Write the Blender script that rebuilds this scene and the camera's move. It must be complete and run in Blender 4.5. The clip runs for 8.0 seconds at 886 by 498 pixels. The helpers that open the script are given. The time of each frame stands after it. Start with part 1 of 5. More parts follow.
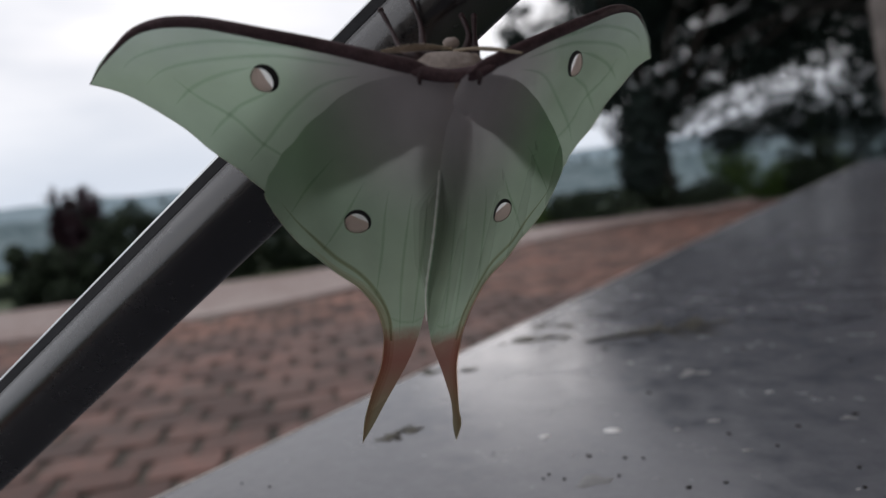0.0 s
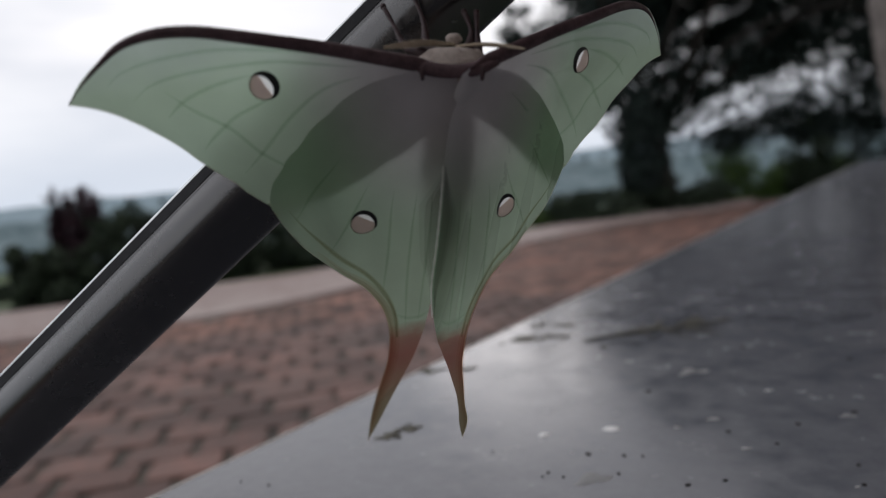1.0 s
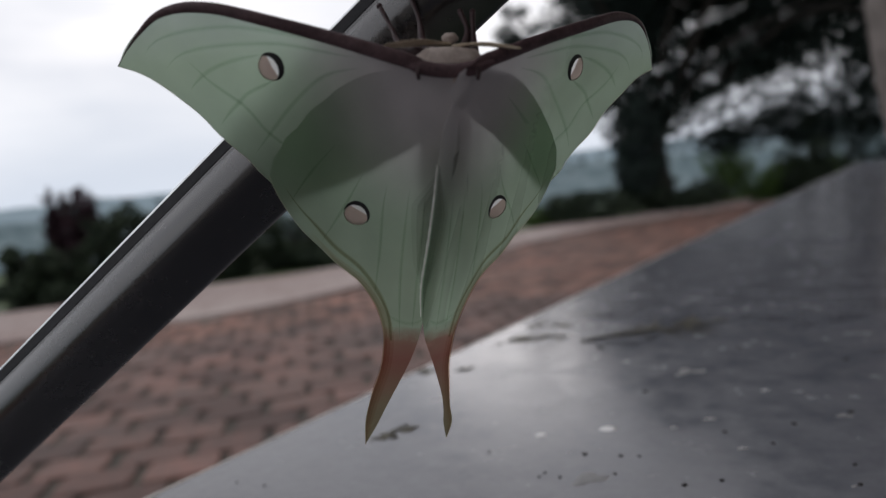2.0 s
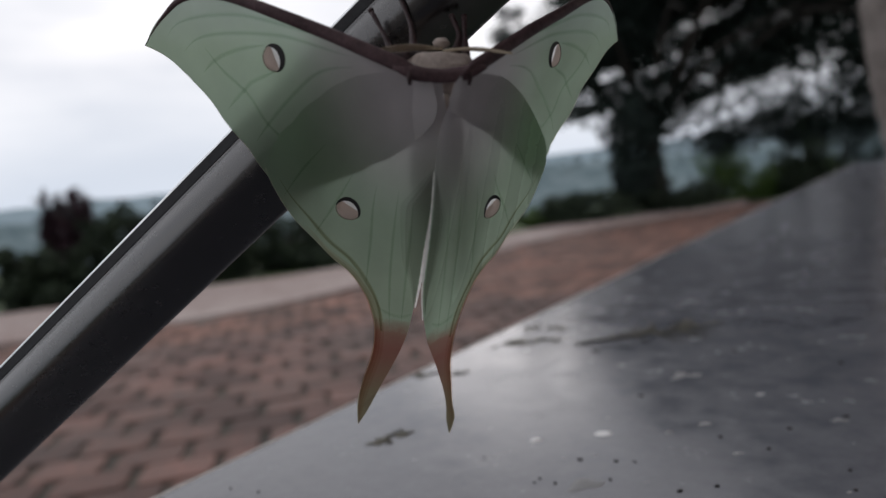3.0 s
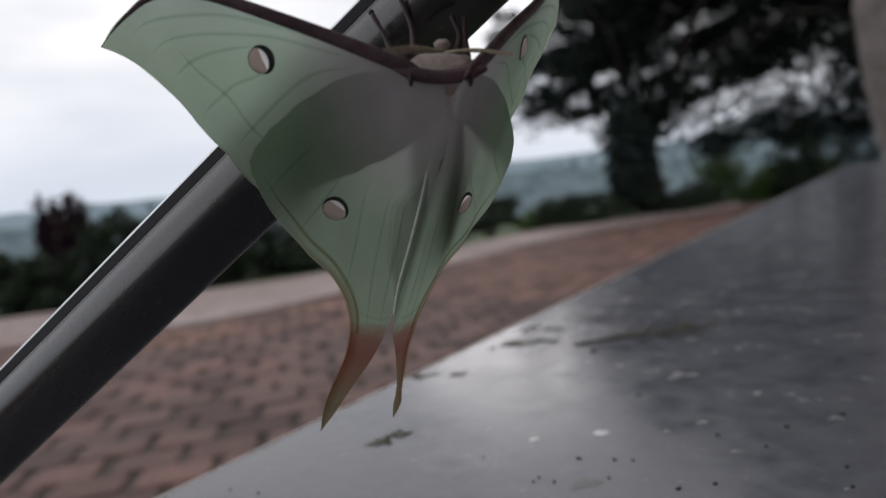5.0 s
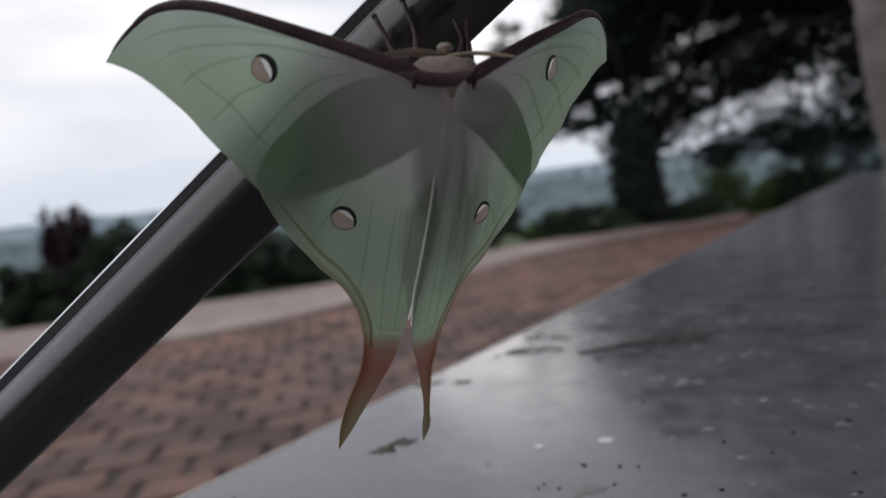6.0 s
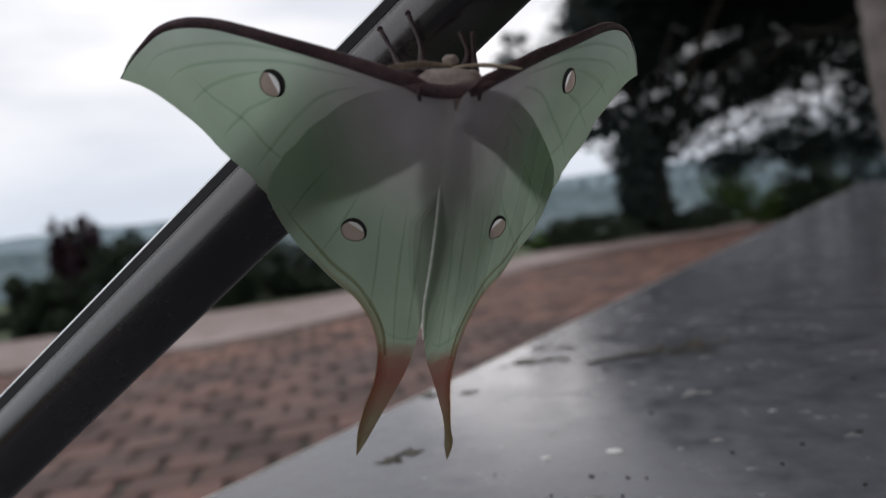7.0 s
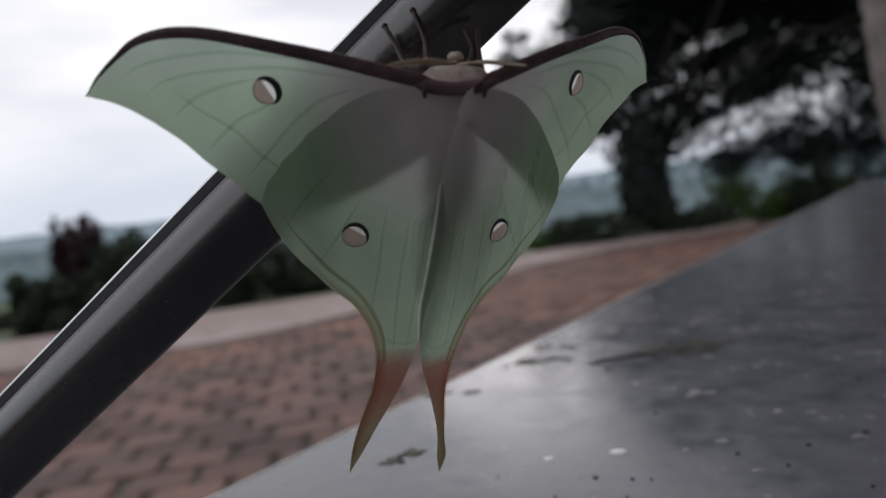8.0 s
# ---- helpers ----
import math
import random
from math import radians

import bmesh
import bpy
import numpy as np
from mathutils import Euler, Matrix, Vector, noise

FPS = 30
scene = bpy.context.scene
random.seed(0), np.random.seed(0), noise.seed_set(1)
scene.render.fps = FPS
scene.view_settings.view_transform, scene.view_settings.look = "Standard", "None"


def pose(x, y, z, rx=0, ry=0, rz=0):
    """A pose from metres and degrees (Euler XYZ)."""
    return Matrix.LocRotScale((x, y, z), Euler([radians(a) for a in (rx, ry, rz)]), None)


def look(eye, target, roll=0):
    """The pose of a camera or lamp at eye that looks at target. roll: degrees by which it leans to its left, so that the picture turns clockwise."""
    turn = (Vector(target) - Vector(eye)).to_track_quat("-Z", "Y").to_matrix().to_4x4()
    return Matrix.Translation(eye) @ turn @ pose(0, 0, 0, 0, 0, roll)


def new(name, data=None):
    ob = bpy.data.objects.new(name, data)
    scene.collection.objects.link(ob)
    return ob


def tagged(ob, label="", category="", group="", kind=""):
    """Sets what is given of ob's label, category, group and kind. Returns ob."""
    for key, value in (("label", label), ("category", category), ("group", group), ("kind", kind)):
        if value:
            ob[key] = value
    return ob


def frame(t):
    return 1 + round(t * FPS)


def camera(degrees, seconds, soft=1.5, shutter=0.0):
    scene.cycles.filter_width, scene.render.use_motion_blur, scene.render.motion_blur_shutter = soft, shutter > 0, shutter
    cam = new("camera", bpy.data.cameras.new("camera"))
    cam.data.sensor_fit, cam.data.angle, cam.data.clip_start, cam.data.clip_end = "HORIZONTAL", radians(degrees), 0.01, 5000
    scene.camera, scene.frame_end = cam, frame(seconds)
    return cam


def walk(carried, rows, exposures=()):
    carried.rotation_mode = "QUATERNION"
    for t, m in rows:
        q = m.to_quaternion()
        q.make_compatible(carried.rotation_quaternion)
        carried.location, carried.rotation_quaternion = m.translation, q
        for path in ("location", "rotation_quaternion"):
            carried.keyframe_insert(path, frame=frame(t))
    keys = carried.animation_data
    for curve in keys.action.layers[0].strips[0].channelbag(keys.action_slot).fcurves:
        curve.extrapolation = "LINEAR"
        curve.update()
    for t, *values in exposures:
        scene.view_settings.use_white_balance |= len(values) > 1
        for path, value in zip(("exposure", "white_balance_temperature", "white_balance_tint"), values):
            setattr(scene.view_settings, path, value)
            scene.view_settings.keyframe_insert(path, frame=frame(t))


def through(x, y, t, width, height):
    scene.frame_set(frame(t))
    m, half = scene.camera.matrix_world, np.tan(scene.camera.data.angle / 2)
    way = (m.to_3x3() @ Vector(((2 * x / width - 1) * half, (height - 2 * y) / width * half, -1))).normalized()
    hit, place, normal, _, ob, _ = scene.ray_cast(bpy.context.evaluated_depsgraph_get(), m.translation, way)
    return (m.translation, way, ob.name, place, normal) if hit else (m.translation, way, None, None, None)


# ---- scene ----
cam = camera(64, 8.0, soft=1.1, shutter=0.4)
cam.data.dof.use_dof = True
cam.data.dof.focus_distance = 0.170
cam.data.dof.aperture_fstop = 10.5
PATH = [
    (0, (0.009, -0.011, 0.867), (-1.108, 1.639, 0.691), -6.0),
    (0.5, (0.01, -0.012, 0.866), (-1.105, 1.639, 0.693), -6.1),
    (1, (0.009, -0.011, 0.866), (-1.107, 1.64, 0.691), -6.0),
    (1.5, (0.009, -0.011, 0.865), (-1.104, 1.641, 0.691), -6.0),
    (3, (0.009, -0.009, 0.867), (-1.091, 1.652, 0.695), -6.0),
    (3.5, (0.009, -0.009, 0.867), (-1.088, 1.655, 0.697), -6.1),
    (4, (0.009, -0.009, 0.867), (-1.085, 1.656, 0.695), -6.2),
    (4.5, (0.009, -0.01, 0.867), (-1.083, 1.657, 0.695), -6.2),
    (6, (0.009, -0.011, 0.864), (-1.09, 1.655, 0.732), -6.4),
    (6.5, (0.009, -0.011, 0.864), (-1.098, 1.651, 0.75), -6.5),
    (7, (0.009, -0.011, 0.864), (-1.103, 1.648, 0.762), -6.5),
    (7.5, (0.009, -0.011, 0.864), (-1.108, 1.645, 0.761), -6.5),
    (8, (0.007, -0.009, 0.864), (-1.108, 1.647, 0.759), -6.5),
]
walk(cam, [(t, look(eye, target, roll)) for t, eye, target, roll in PATH])

# ---- world, sun ----
SUN_TURN, SUN_HIGH = radians(-27.5), radians(10)
world = bpy.data.worlds.new("sky")
scene.world = world
world.use_nodes = True
wn, wl = world.node_tree.nodes, world.node_tree.links
wn.clear()
w_out = wn.new("ShaderNodeOutputWorld")
w_bg = wn.new("ShaderNodeBackground")
w_sky = wn.new("ShaderNodeTexSky")
w_sky.sky_type, w_sky.sun_disc = "NISHITA", False
w_sky.sun_elevation, w_sky.sun_rotation = SUN_HIGH, -SUN_TURN
w_sky.air_density, w_sky.dust_density, w_sky.ozone_density = 1.0, 4.0, 1.0
w_co = wn.new("ShaderNodeTexCoord")
w_map = wn.new("ShaderNodeMapping")
w_map.inputs["Scale"].default_value = (1.0, 1.0, 4.5)
w_noise = wn.new("ShaderNodeTexNoise")
w_noise.inputs["Scale"].default_value = 2.6
w_noise.inputs["Detail"].default_value = 6.0
w_ramp = wn.new("ShaderNodeValToRGB")
w_ramp.color_ramp.elements[0].position, w_ramp.color_ramp.elements[0].color = 0.36, (8.15, 8.35, 9.1, 1)
w_ramp.color_ramp.elements[1].position, w_ramp.color_ramp.elements[1].color = 0.62, (10.9, 10.75, 11.1, 1)
w_mix = wn.new("ShaderNodeMixRGB")
w_mix.inputs["Fac"].default_value = 0.9
wl.new(w_co.outputs["Generated"], w_map.inputs["Vector"])
wl.new(w_map.outputs["Vector"], w_noise.inputs["Vector"])
wl.new(w_noise.outputs["Fac"], w_ramp.inputs["Fac"])
wl.new(w_sky.outputs["Color"], w_mix.inputs["Color1"])
wl.new(w_ramp.outputs["Color"], w_mix.inputs["Color2"])
# bluish haze low over the land
w_up = wn.new("ShaderNodeSeparateXYZ")
wl.new(w_co.outputs["Generated"], w_up.inputs[0])
w_rise = wn.new("ShaderNodeMapRange")
w_rise.inputs["From Min"].default_value, w_rise.inputs["From Max"].default_value = 0.0, 0.2
w_rise.inputs["To Min"].default_value = 0.1
wl.new(w_up.outputs["Z"], w_rise.inputs["Value"])
w_haze = wn.new("ShaderNodeMixRGB")
w_haze.inputs["Color1"].default_value = (6.2, 6.9, 8.0, 1)
wl.new(w_rise.outputs["Result"], w_haze.inputs["Fac"])
wl.new(w_mix.outputs["Color"], w_haze.inputs["Color2"])
wl.new(w_haze.outputs["Color"], w_bg.inputs["Color"])
w_bg.inputs["Strength"].default_value = 0.1
wl.new(w_bg.outputs["Background"], w_out.inputs["Surface"])
sun = new("sun", bpy.data.lights.new("sun", "SUN"))
sun.data.energy, sun.data.angle, sun.data.color = 0.090, radians(19), (1.0, 0.93, 0.905)
sun.matrix_world = look((math.sin(SUN_TURN) * 20, math.cos(SUN_TURN) * 20, 20 * math.tan(SUN_HIGH)), (0, 0, 0))
scene.view_settings.exposure = 0.07


# ---- materials ----
def material(name, base, rough=0.7, metal=0.0, spec=0.5):
    m = bpy.data.materials.new(name)
    m.use_nodes = True
    b = m.node_tree.nodes["Principled BSDF"]
    b.inputs["Base Color"].default_value = (*base, 1)
    b.inputs["Roughness"].default_value = rough
    b.inputs["Metallic"].default_value = metal
    b.inputs["Specular IOR Level"].default_value = spec
    return m


def add(m, kind, **values):
    n = m.node_tree.nodes.new(kind)
    for key, value in values.items():
        n.inputs[key.replace("_", " ")].default_value = value
    return n


def link(m, a, b):
    m.node_tree.links.new(a, b)


def mottled(name, dark, light, scale, rough=0.7, bump=0.0, fine=8.0, metal=0.0, spec=0.5, dist=0.002, per_object=0.0, per_island=0.0, rough_var=0.0, placed=False):
    """A surface that varies at two scales, with relief, and from piece to piece."""
    m = material(name, light, rough, metal, spec)
    b = m.node_tree.nodes["Principled BSDF"]
    co = add(m, "ShaderNodeTexCoord")
    big = add(m, "ShaderNodeTexNoise", Scale=scale, Detail=5.0, Roughness=0.6)
    small = add(m, "ShaderNodeTexNoise", Scale=scale * fine, Detail=4.0, Roughness=0.65)
    source = add(m, "ShaderNodeNewGeometry").outputs["Position"] if placed else co.outputs["Object"]
    for n in (big, small):
        link(m, source, n.inputs["Vector"])
    mean = add(m, "ShaderNodeMath")
    mean.operation = "MULTIPLY_ADD"
    mean.inputs[1].default_value = 0.45
    link(m, small.outputs["Fac"], mean.inputs[0])
    half = add(m, "ShaderNodeMath")
    half.operation = "MULTIPLY"
    half.inputs[1].default_value = 0.55
    link(m, big.outputs["Fac"], half.inputs[0])
    link(m, half.outputs[0], mean.inputs[2])
    ramp = add(m, "ShaderNodeValToRGB")
    ramp.color_ramp.elements[0].position, ramp.color_ramp.elements[0].color = 0.36, (*dark, 1)
    ramp.color_ramp.elements[1].position, ramp.color_ramp.elements[1].color = 0.64, (*light, 1)
    link(m, mean.outputs[0], ramp.inputs["Fac"])
    colour = ramp.outputs["Color"]
    if per_object or per_island:
        source = add(m, "ShaderNodeNewGeometry").outputs["Random Per Island"] if per_island else add(m, "ShaderNodeObjectInfo").outputs["Random"]
        amount = per_object or per_island
        span = add(m, "ShaderNodeMapRange")
        span.inputs["To Min"].default_value, span.inputs["To Max"].default_value = 1 - amount, 1 + amount
        link(m, source, span.inputs["Value"])
        hsv = add(m, "ShaderNodeHueSaturation")
        link(m, span.outputs["Result"], hsv.inputs["Value"])
        link(m, colour, hsv.inputs["Color"])
        colour = hsv.outputs["Color"]
    link(m, colour, b.inputs["Base Color"])
    if rough_var:
        r = add(m, "ShaderNodeMapRange")
        r.inputs["From Min"].default_value, r.inputs["From Max"].default_value = 0.35, 0.65
        r.inputs["To Min"].default_value, r.inputs["To Max"].default_value = rough - rough_var, rough + rough_var
        link(m, mean.outputs[0], r.inputs["Value"])
        link(m, r.outputs["Result"], b.inputs["Roughness"])
    if bump:
        bp = add(m, "ShaderNodeBump", Strength=bump, Distance=dist)
        link(m, mean.outputs[0], bp.inputs["Height"])
        link(m, bp.outputs["Normal"], b.inputs["Normal"])
    return m


def leafy(name, dark, light, through=0.35, spread=0.3):
    """Leaves that let some light through, each of its own tone."""
    m = material(name, light, 0.55, 0.0, 0.3)
    b = m.node_tree.nodes["Principled BSDF"]
    geo = add(m, "ShaderNodeNewGeometry")
    ramp = add(m, "ShaderNodeValToRGB")
    ramp.color_ramp.elements[0].color, ramp.color_ramp.elements[1].color = (*dark, 1), (*light, 1)
    link(m, geo.outputs["Random Per Island"], ramp.inputs["Fac"])
    link(m, ramp.outputs["Color"], b.inputs["Base Color"])
    tr = add(m, "ShaderNodeBsdfTranslucent")
    link(m, ramp.outputs["Color"], tr.inputs["Color"])
    mix = add(m, "ShaderNodeMixShader", Fac=through)
    link(m, b.outputs[0], mix.inputs[1])
    link(m, tr.outputs[0], mix.inputs[2])
    link(m, mix.outputs[0], m.node_tree.nodes["Material Output"].inputs["Surface"])
    return m


SLAB = mottled("polished grey stone", (0.110, 0.116, 0.138), (0.180, 0.185, 0.204), 24.0, 0.205, 0.0, 3.0, 0.0, 0.5, rough_var=0.10)
SEAL = SLAB.node_tree.nodes["Principled BSDF"]
SEAL.inputs["IOR"].default_value = 1.5
SEAL.inputs["Specular Tint"].default_value = (1.0, 0.95, 0.93, 1)
# far paler than the slabs, to paint the bright line on their edge
ARRIS = mottled("pale stone for the edge highlight", (0.62, 0.58, 0.53), (0.84, 0.80, 0.75), 60.0, 0.3)
LEDGE = mottled("cement render", (0.20, 0.19, 0.18), (0.34, 0.33, 0.31), 3.0, 0.85, 0.4, 12.0)
PAVER = mottled("red clay paver", (0.074, 0.056, 0.049), (0.168, 0.085, 0.068), 1.3, 0.8, 0.4, 11.0, per_object=0.45, placed=True)
PAVER_FAR = mottled("red clay paver field", (0.088, 0.058, 0.047), (0.202, 0.092, 0.066), 1.3, 0.8, 0.4, 11.0, per_island=0.55, placed=True)
JOINT = mottled("sandy joint", (0.035, 0.03, 0.025), (0.10, 0.085, 0.068), 3.0, 0.95)
KERB = mottled("pale concrete", (0.20, 0.135, 0.12), (0.38, 0.32, 0.295), 0.9, 0.85, 0.3, 12.0, placed=True)
EARTH = mottled("grassy earth", (0.025, 0.04, 0.012), (0.06, 0.09, 0.025), 0.6, 0.95, 0.3, 14.0)
STEEL = mottled("dark painted steel", (0.010, 0.0082, 0.0092), (0.021, 0.0178, 0.0195), 40.0, 0.26, 0.0, 7.0, 0.0, 0.85, rough_var=0.04)
STEEL.node_tree.nodes["Principled BSDF"].inputs["IOR"].default_value = 1.58
BARK = mottled("grey brown bark", (0.012, 0.010, 0.009), (0.035, 0.03, 0.025), 9.0, 0.9, 0.6, 6.0, dist=0.02)
PALM = mottled("ringed trunk", (0.10, 0.088, 0.08), (0.25, 0.222, 0.205), 6.0, 0.9, 0.5, 8.0, dist=0.02)
# near-white metal that imitates the sky's glint along the bar's edge
EDGE_GLINT = mottled("bright metal for the edge glint", (0.70, 0.71, 0.73), (0.88, 0.89, 0.90), 300.0, 0.35, 0.1, 5.0, 1.0, dist=0.0002)
DARK_STRIP = mottled("matte dark coating", (0.016, 0.016, 0.019), (0.034, 0.034, 0.039), 90.0, 0.55, 0.2, 6.0, spec=0.18, dist=0.0002)
CHIP = mottled("bare dark metal", (0.006, 0.005, 0.005), (0.02, 0.015, 0.012), 900.0, 0.7)
# for the added unseen walls; pale so that they throw light forward
PLASTER = mottled("plain plaster", (0.64, 0.615, 0.585), (0.78, 0.755, 0.72), 1.2, 0.9, 0.2, 12.0)
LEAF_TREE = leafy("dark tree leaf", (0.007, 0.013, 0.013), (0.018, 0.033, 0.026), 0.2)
LEAF_HEDGE = leafy("hedge leaf", (0.013, 0.022, 0.014), (0.044, 0.064, 0.036), 0.3)
LEAF_BRIGHT = leafy("fresh green leaf", (0.045, 0.085, 0.022), (0.115, 0.19, 0.045), 0.45)
# greyed to paint the haze of distance over the shrubs down the slope
LEAF_HAZED = leafy("far leaf greyed by painted haze", (0.05, 0.07, 0.075), (0.11, 0.14, 0.15), 0.4)
LEAF_PURPLE = leafy("purple leaf", (0.02, 0.012, 0.016), (0.06, 0.03, 0.04), 0.3)
# valley haze is put into these base colours, paler for the far ridge
HILL_HAZED = mottled("wooded hill", (0.070, 0.105, 0.115), (0.215, 0.262, 0.275), 0.034, 1.0, spec=0.0)
HILL_HAZED_FAR = mottled("far hill with painted haze", (0.22, 0.285, 0.315), (0.27, 0.335, 0.37), 0.008, 1.0, spec=0.0)


# ---- building helpers ----
def mesh_of(bm, name, mat, smooth=False):
    me = bpy.data.meshes.new(name)
    bm.to_mesh(me)
    bm.free()
    if mat:
        me.materials.append(mat)
    if smooth:
        for p in me.polygons:
            p.use_smooth = True
    return me


def part(name, bm, mat, parent=None, label="", smooth=False):
    ob = new(name, mesh_of(bm, name, mat, smooth))
    if parent:
        ob.parent = parent
    if label:
        ob["label"] = label
    return ob


def box(bm, x0, x1, y0, y1, z0, z1, bevel=0.0):
    made = bmesh.ops.create_cube(bm, size=1.0, matrix=Matrix.Translation(((x0 + x1) / 2, (y0 + y1) / 2, (z0 + z1) / 2)) @ Matrix.Diagonal((x1 - x0, y1 - y0, z1 - z0, 1)))
    if bevel:
        edges = list({e for v in made["verts"] for e in v.link_edges})
        bmesh.ops.bevel(bm, geom=edges, offset=bevel, segments=2, affect="EDGES")
    return bm


def tube(bm, points, radii, sides=10, squash=1.0):
    """A tapered round rod along points."""
    points = [Vector(p) for p in points]
    rings = []
    ref = Vector((0.12, 0.31, 0.94))
    for i, p in enumerate(points):
        along = (points[min(i + 1, len(points) - 1)] - points[max(i - 1, 0)]).normalized()
        side = along.cross(ref)
        side = side.normalized() if side.length > 0.05 else along.cross(Vector((1, 0, 0))).normalized()
        up = side.cross(along)
        rings.append([bm.verts.new(p + (side * math.cos(a) + up * math.sin(a) * squash) * radii[i]) for a in (2 * math.pi * k / sides for k in range(sides))])
    for a, b in zip(rings, rings[1:]):
        for k in range(sides):
            bm.faces.new((a[k], a[(k + 1) % sides], b[(k + 1) % sides], b[k]))
    bm.faces.new(rings[0][::-1])
    bm.faces.new(rings[-1])
    return bm


def ball(bm, centre, radii, u=16, v=10, wobble=0.0):
    """A rounded body with an uneven surface."""
    made = bmesh.ops.create_uvsphere(bm, u_segments=u, v_segments=v, radius=1.0)["verts"]
    for w in made:
        d = 1 + wobble * noise.noise(w.co * 3.1 + Vector(centre) * 50)
        w.co = Vector(centre) + Vector((w.co.x * radii[0], w.co.y * radii[1], w.co.z * radii[2])) * d
    return bm


def spline(points, n):
    """Even points on a smooth curve through points, in two or three dimensions."""
    pts = [Vector((*p, 0)) if len(p) == 2 else Vector(p) for p in points]
    fine = []
    for i in range(len(pts) - 1):
        a, b, c, d = pts[max(i - 1, 0)], pts[i], pts[i + 1], pts[min(i + 2, len(pts) - 1)]
        for k in range(12):
            t = k / 12
            fine.append(0.5 * (2 * b + (c - a) * t + (2 * a - 5 * b + 4 * c - d) * t * t + (3 * b - a - 3 * c + d) * t ** 3))
    fine.append(pts[-1])
    run = [0.0]
    for a, b in zip(fine, fine[1:]):
        run.append(run[-1] + (b - a).length)
    out, k = [], 0
    for i in range(n):
        s = run[-1] * i / (n - 1)
        while k < len(run) - 2 and run[k + 1] < s:
            k += 1
        f = (s - run[k]) / max(run[k + 1] - run[k], 1e-12)
        out.append(fine[k].lerp(fine[k + 1], f))
    return out


# plan directions: ahead of the viewer and to the right, on the ground
AHEAD, RIGHT = Vector((-0.5606, 0.8281, 0)), Vector((0.8281, 0.5606, 0))


def spot(ahead, right, z=0.0):
    return AHEAD * ahead + RIGHT * right + Vector((0, 0, z))


# ---- ground, pavement ----
EDGE_A, EDGE_B = spot(7.6, -6.5), spot(14.5, 7.5)      # the brow beyond the pavement


def fall(p):
    """Height of the land: flat up to the brow, then down into the valley."""
    along = (EDGE_B - EDGE_A).normalized()
    out = Vector((-along.y, along.x, 0))
    if out.dot(AHEAD) < 0:
        out = -out
    d = (p - EDGE_A).dot(out) - 1.2
    if d <= 0:
        return -0.02
    return -0.02 - min(45.0, 0.42 * d) + 0.15 * math.sin(p.x * 0.7) * min(1, d / 5)


def build_ground():
    bm = bmesh.new()
    rings = [0.0, 1.5, 3, 5, 6.5, 8, 9.5, 11, 13, 15, 18, 22, 28, 36, 50, 70, 100, 150, 250, 500, 1200, 3500]
    n = 72
    rows = []
    for r in rings[1:]:
        row = []
        for k in range(n):
            p = Vector((math.cos(2 * math.pi * k / n) * r, math.sin(2 * math.pi * k / n) * r, 0))
            p.z = fall(p)
            row.append(bm.verts.new(p))
        rows.append(row)
    c = bm.verts.new((0, 0, -0.02))
    for k in range(n):
        bm.faces.new((c, rows[0][k], rows[0][(k + 1) % n]))
        for a, b in zip(rows, rows[1:]):
            bm.faces.new((a[k], b[k], b[(k + 1) % n], a[(k + 1) % n]))
    g = part("ground", bm, EARTH, smooth=True)
    tagged(g, "grassy earth falling away into a valley", "ground", kind="structure")


build_ground()


def build_hills():
    for dist, base_h, seed, mat in ((900, 14, 1.0, HILL_HAZED), (1700, 54, 5.0, HILL_HAZED_FAR)):
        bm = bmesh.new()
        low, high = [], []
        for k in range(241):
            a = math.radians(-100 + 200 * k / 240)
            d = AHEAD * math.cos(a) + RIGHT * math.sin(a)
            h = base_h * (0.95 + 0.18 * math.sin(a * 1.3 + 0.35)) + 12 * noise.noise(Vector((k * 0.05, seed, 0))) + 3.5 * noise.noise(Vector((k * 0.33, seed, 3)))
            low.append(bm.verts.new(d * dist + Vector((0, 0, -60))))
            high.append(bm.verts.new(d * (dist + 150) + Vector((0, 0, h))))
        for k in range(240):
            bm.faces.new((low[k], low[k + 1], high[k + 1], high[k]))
        tagged(part("backdrop", bm, mat, smooth=True), "woodland hills across the valley, blue-green haze painted in", "hills", kind="structure")


build_hills()

# pale strip beyond the pavers
INNER = [spot(5.4, -5.2), spot(5.42, -3.4), spot(5.62, -2.05), spot(6.5, -0.85), spot(8.6, 0.7), spot(10.6, 2.6), spot(12.6, 5.6)]
OUTER = [spot(7.2, -6.2), spot(7.4, -4.6), spot(7.9, -3.0), spot(8.6, -1.25), spot(10.2, 0.4), spot(12.0, 2.1), spot(13.6, 6.1)]


def build_kerb():
    bm = bmesh.new()
    a, b = spline(INNER, 40), spline(OUTER, 40)
    top = 0.035
    va = [bm.verts.new(p + Vector((0, 0, top))) for p in a]
    vb = [bm.verts.new(p + Vector((0, 0, top))) for p in b]
    la = [bm.verts.new(p + Vector((0, 0, -0.05))) for p in a]
    lb = [bm.verts.new(p + Vector((0, 0, -0.05))) for p in b]
    for k in range(39):
        bm.faces.new((va[k], va[k + 1], vb[k + 1], vb[k]))
        bm.faces.new((la[k], la[k + 1], va[k + 1], va[k]))
        bm.faces.new((vb[k], vb[k + 1], lb[k + 1], lb[k]))
    tagged(part("kerb", bm, KERB), "pale worn concrete strip along the brick pavement", "kerb", kind="structure")


build_kerb()


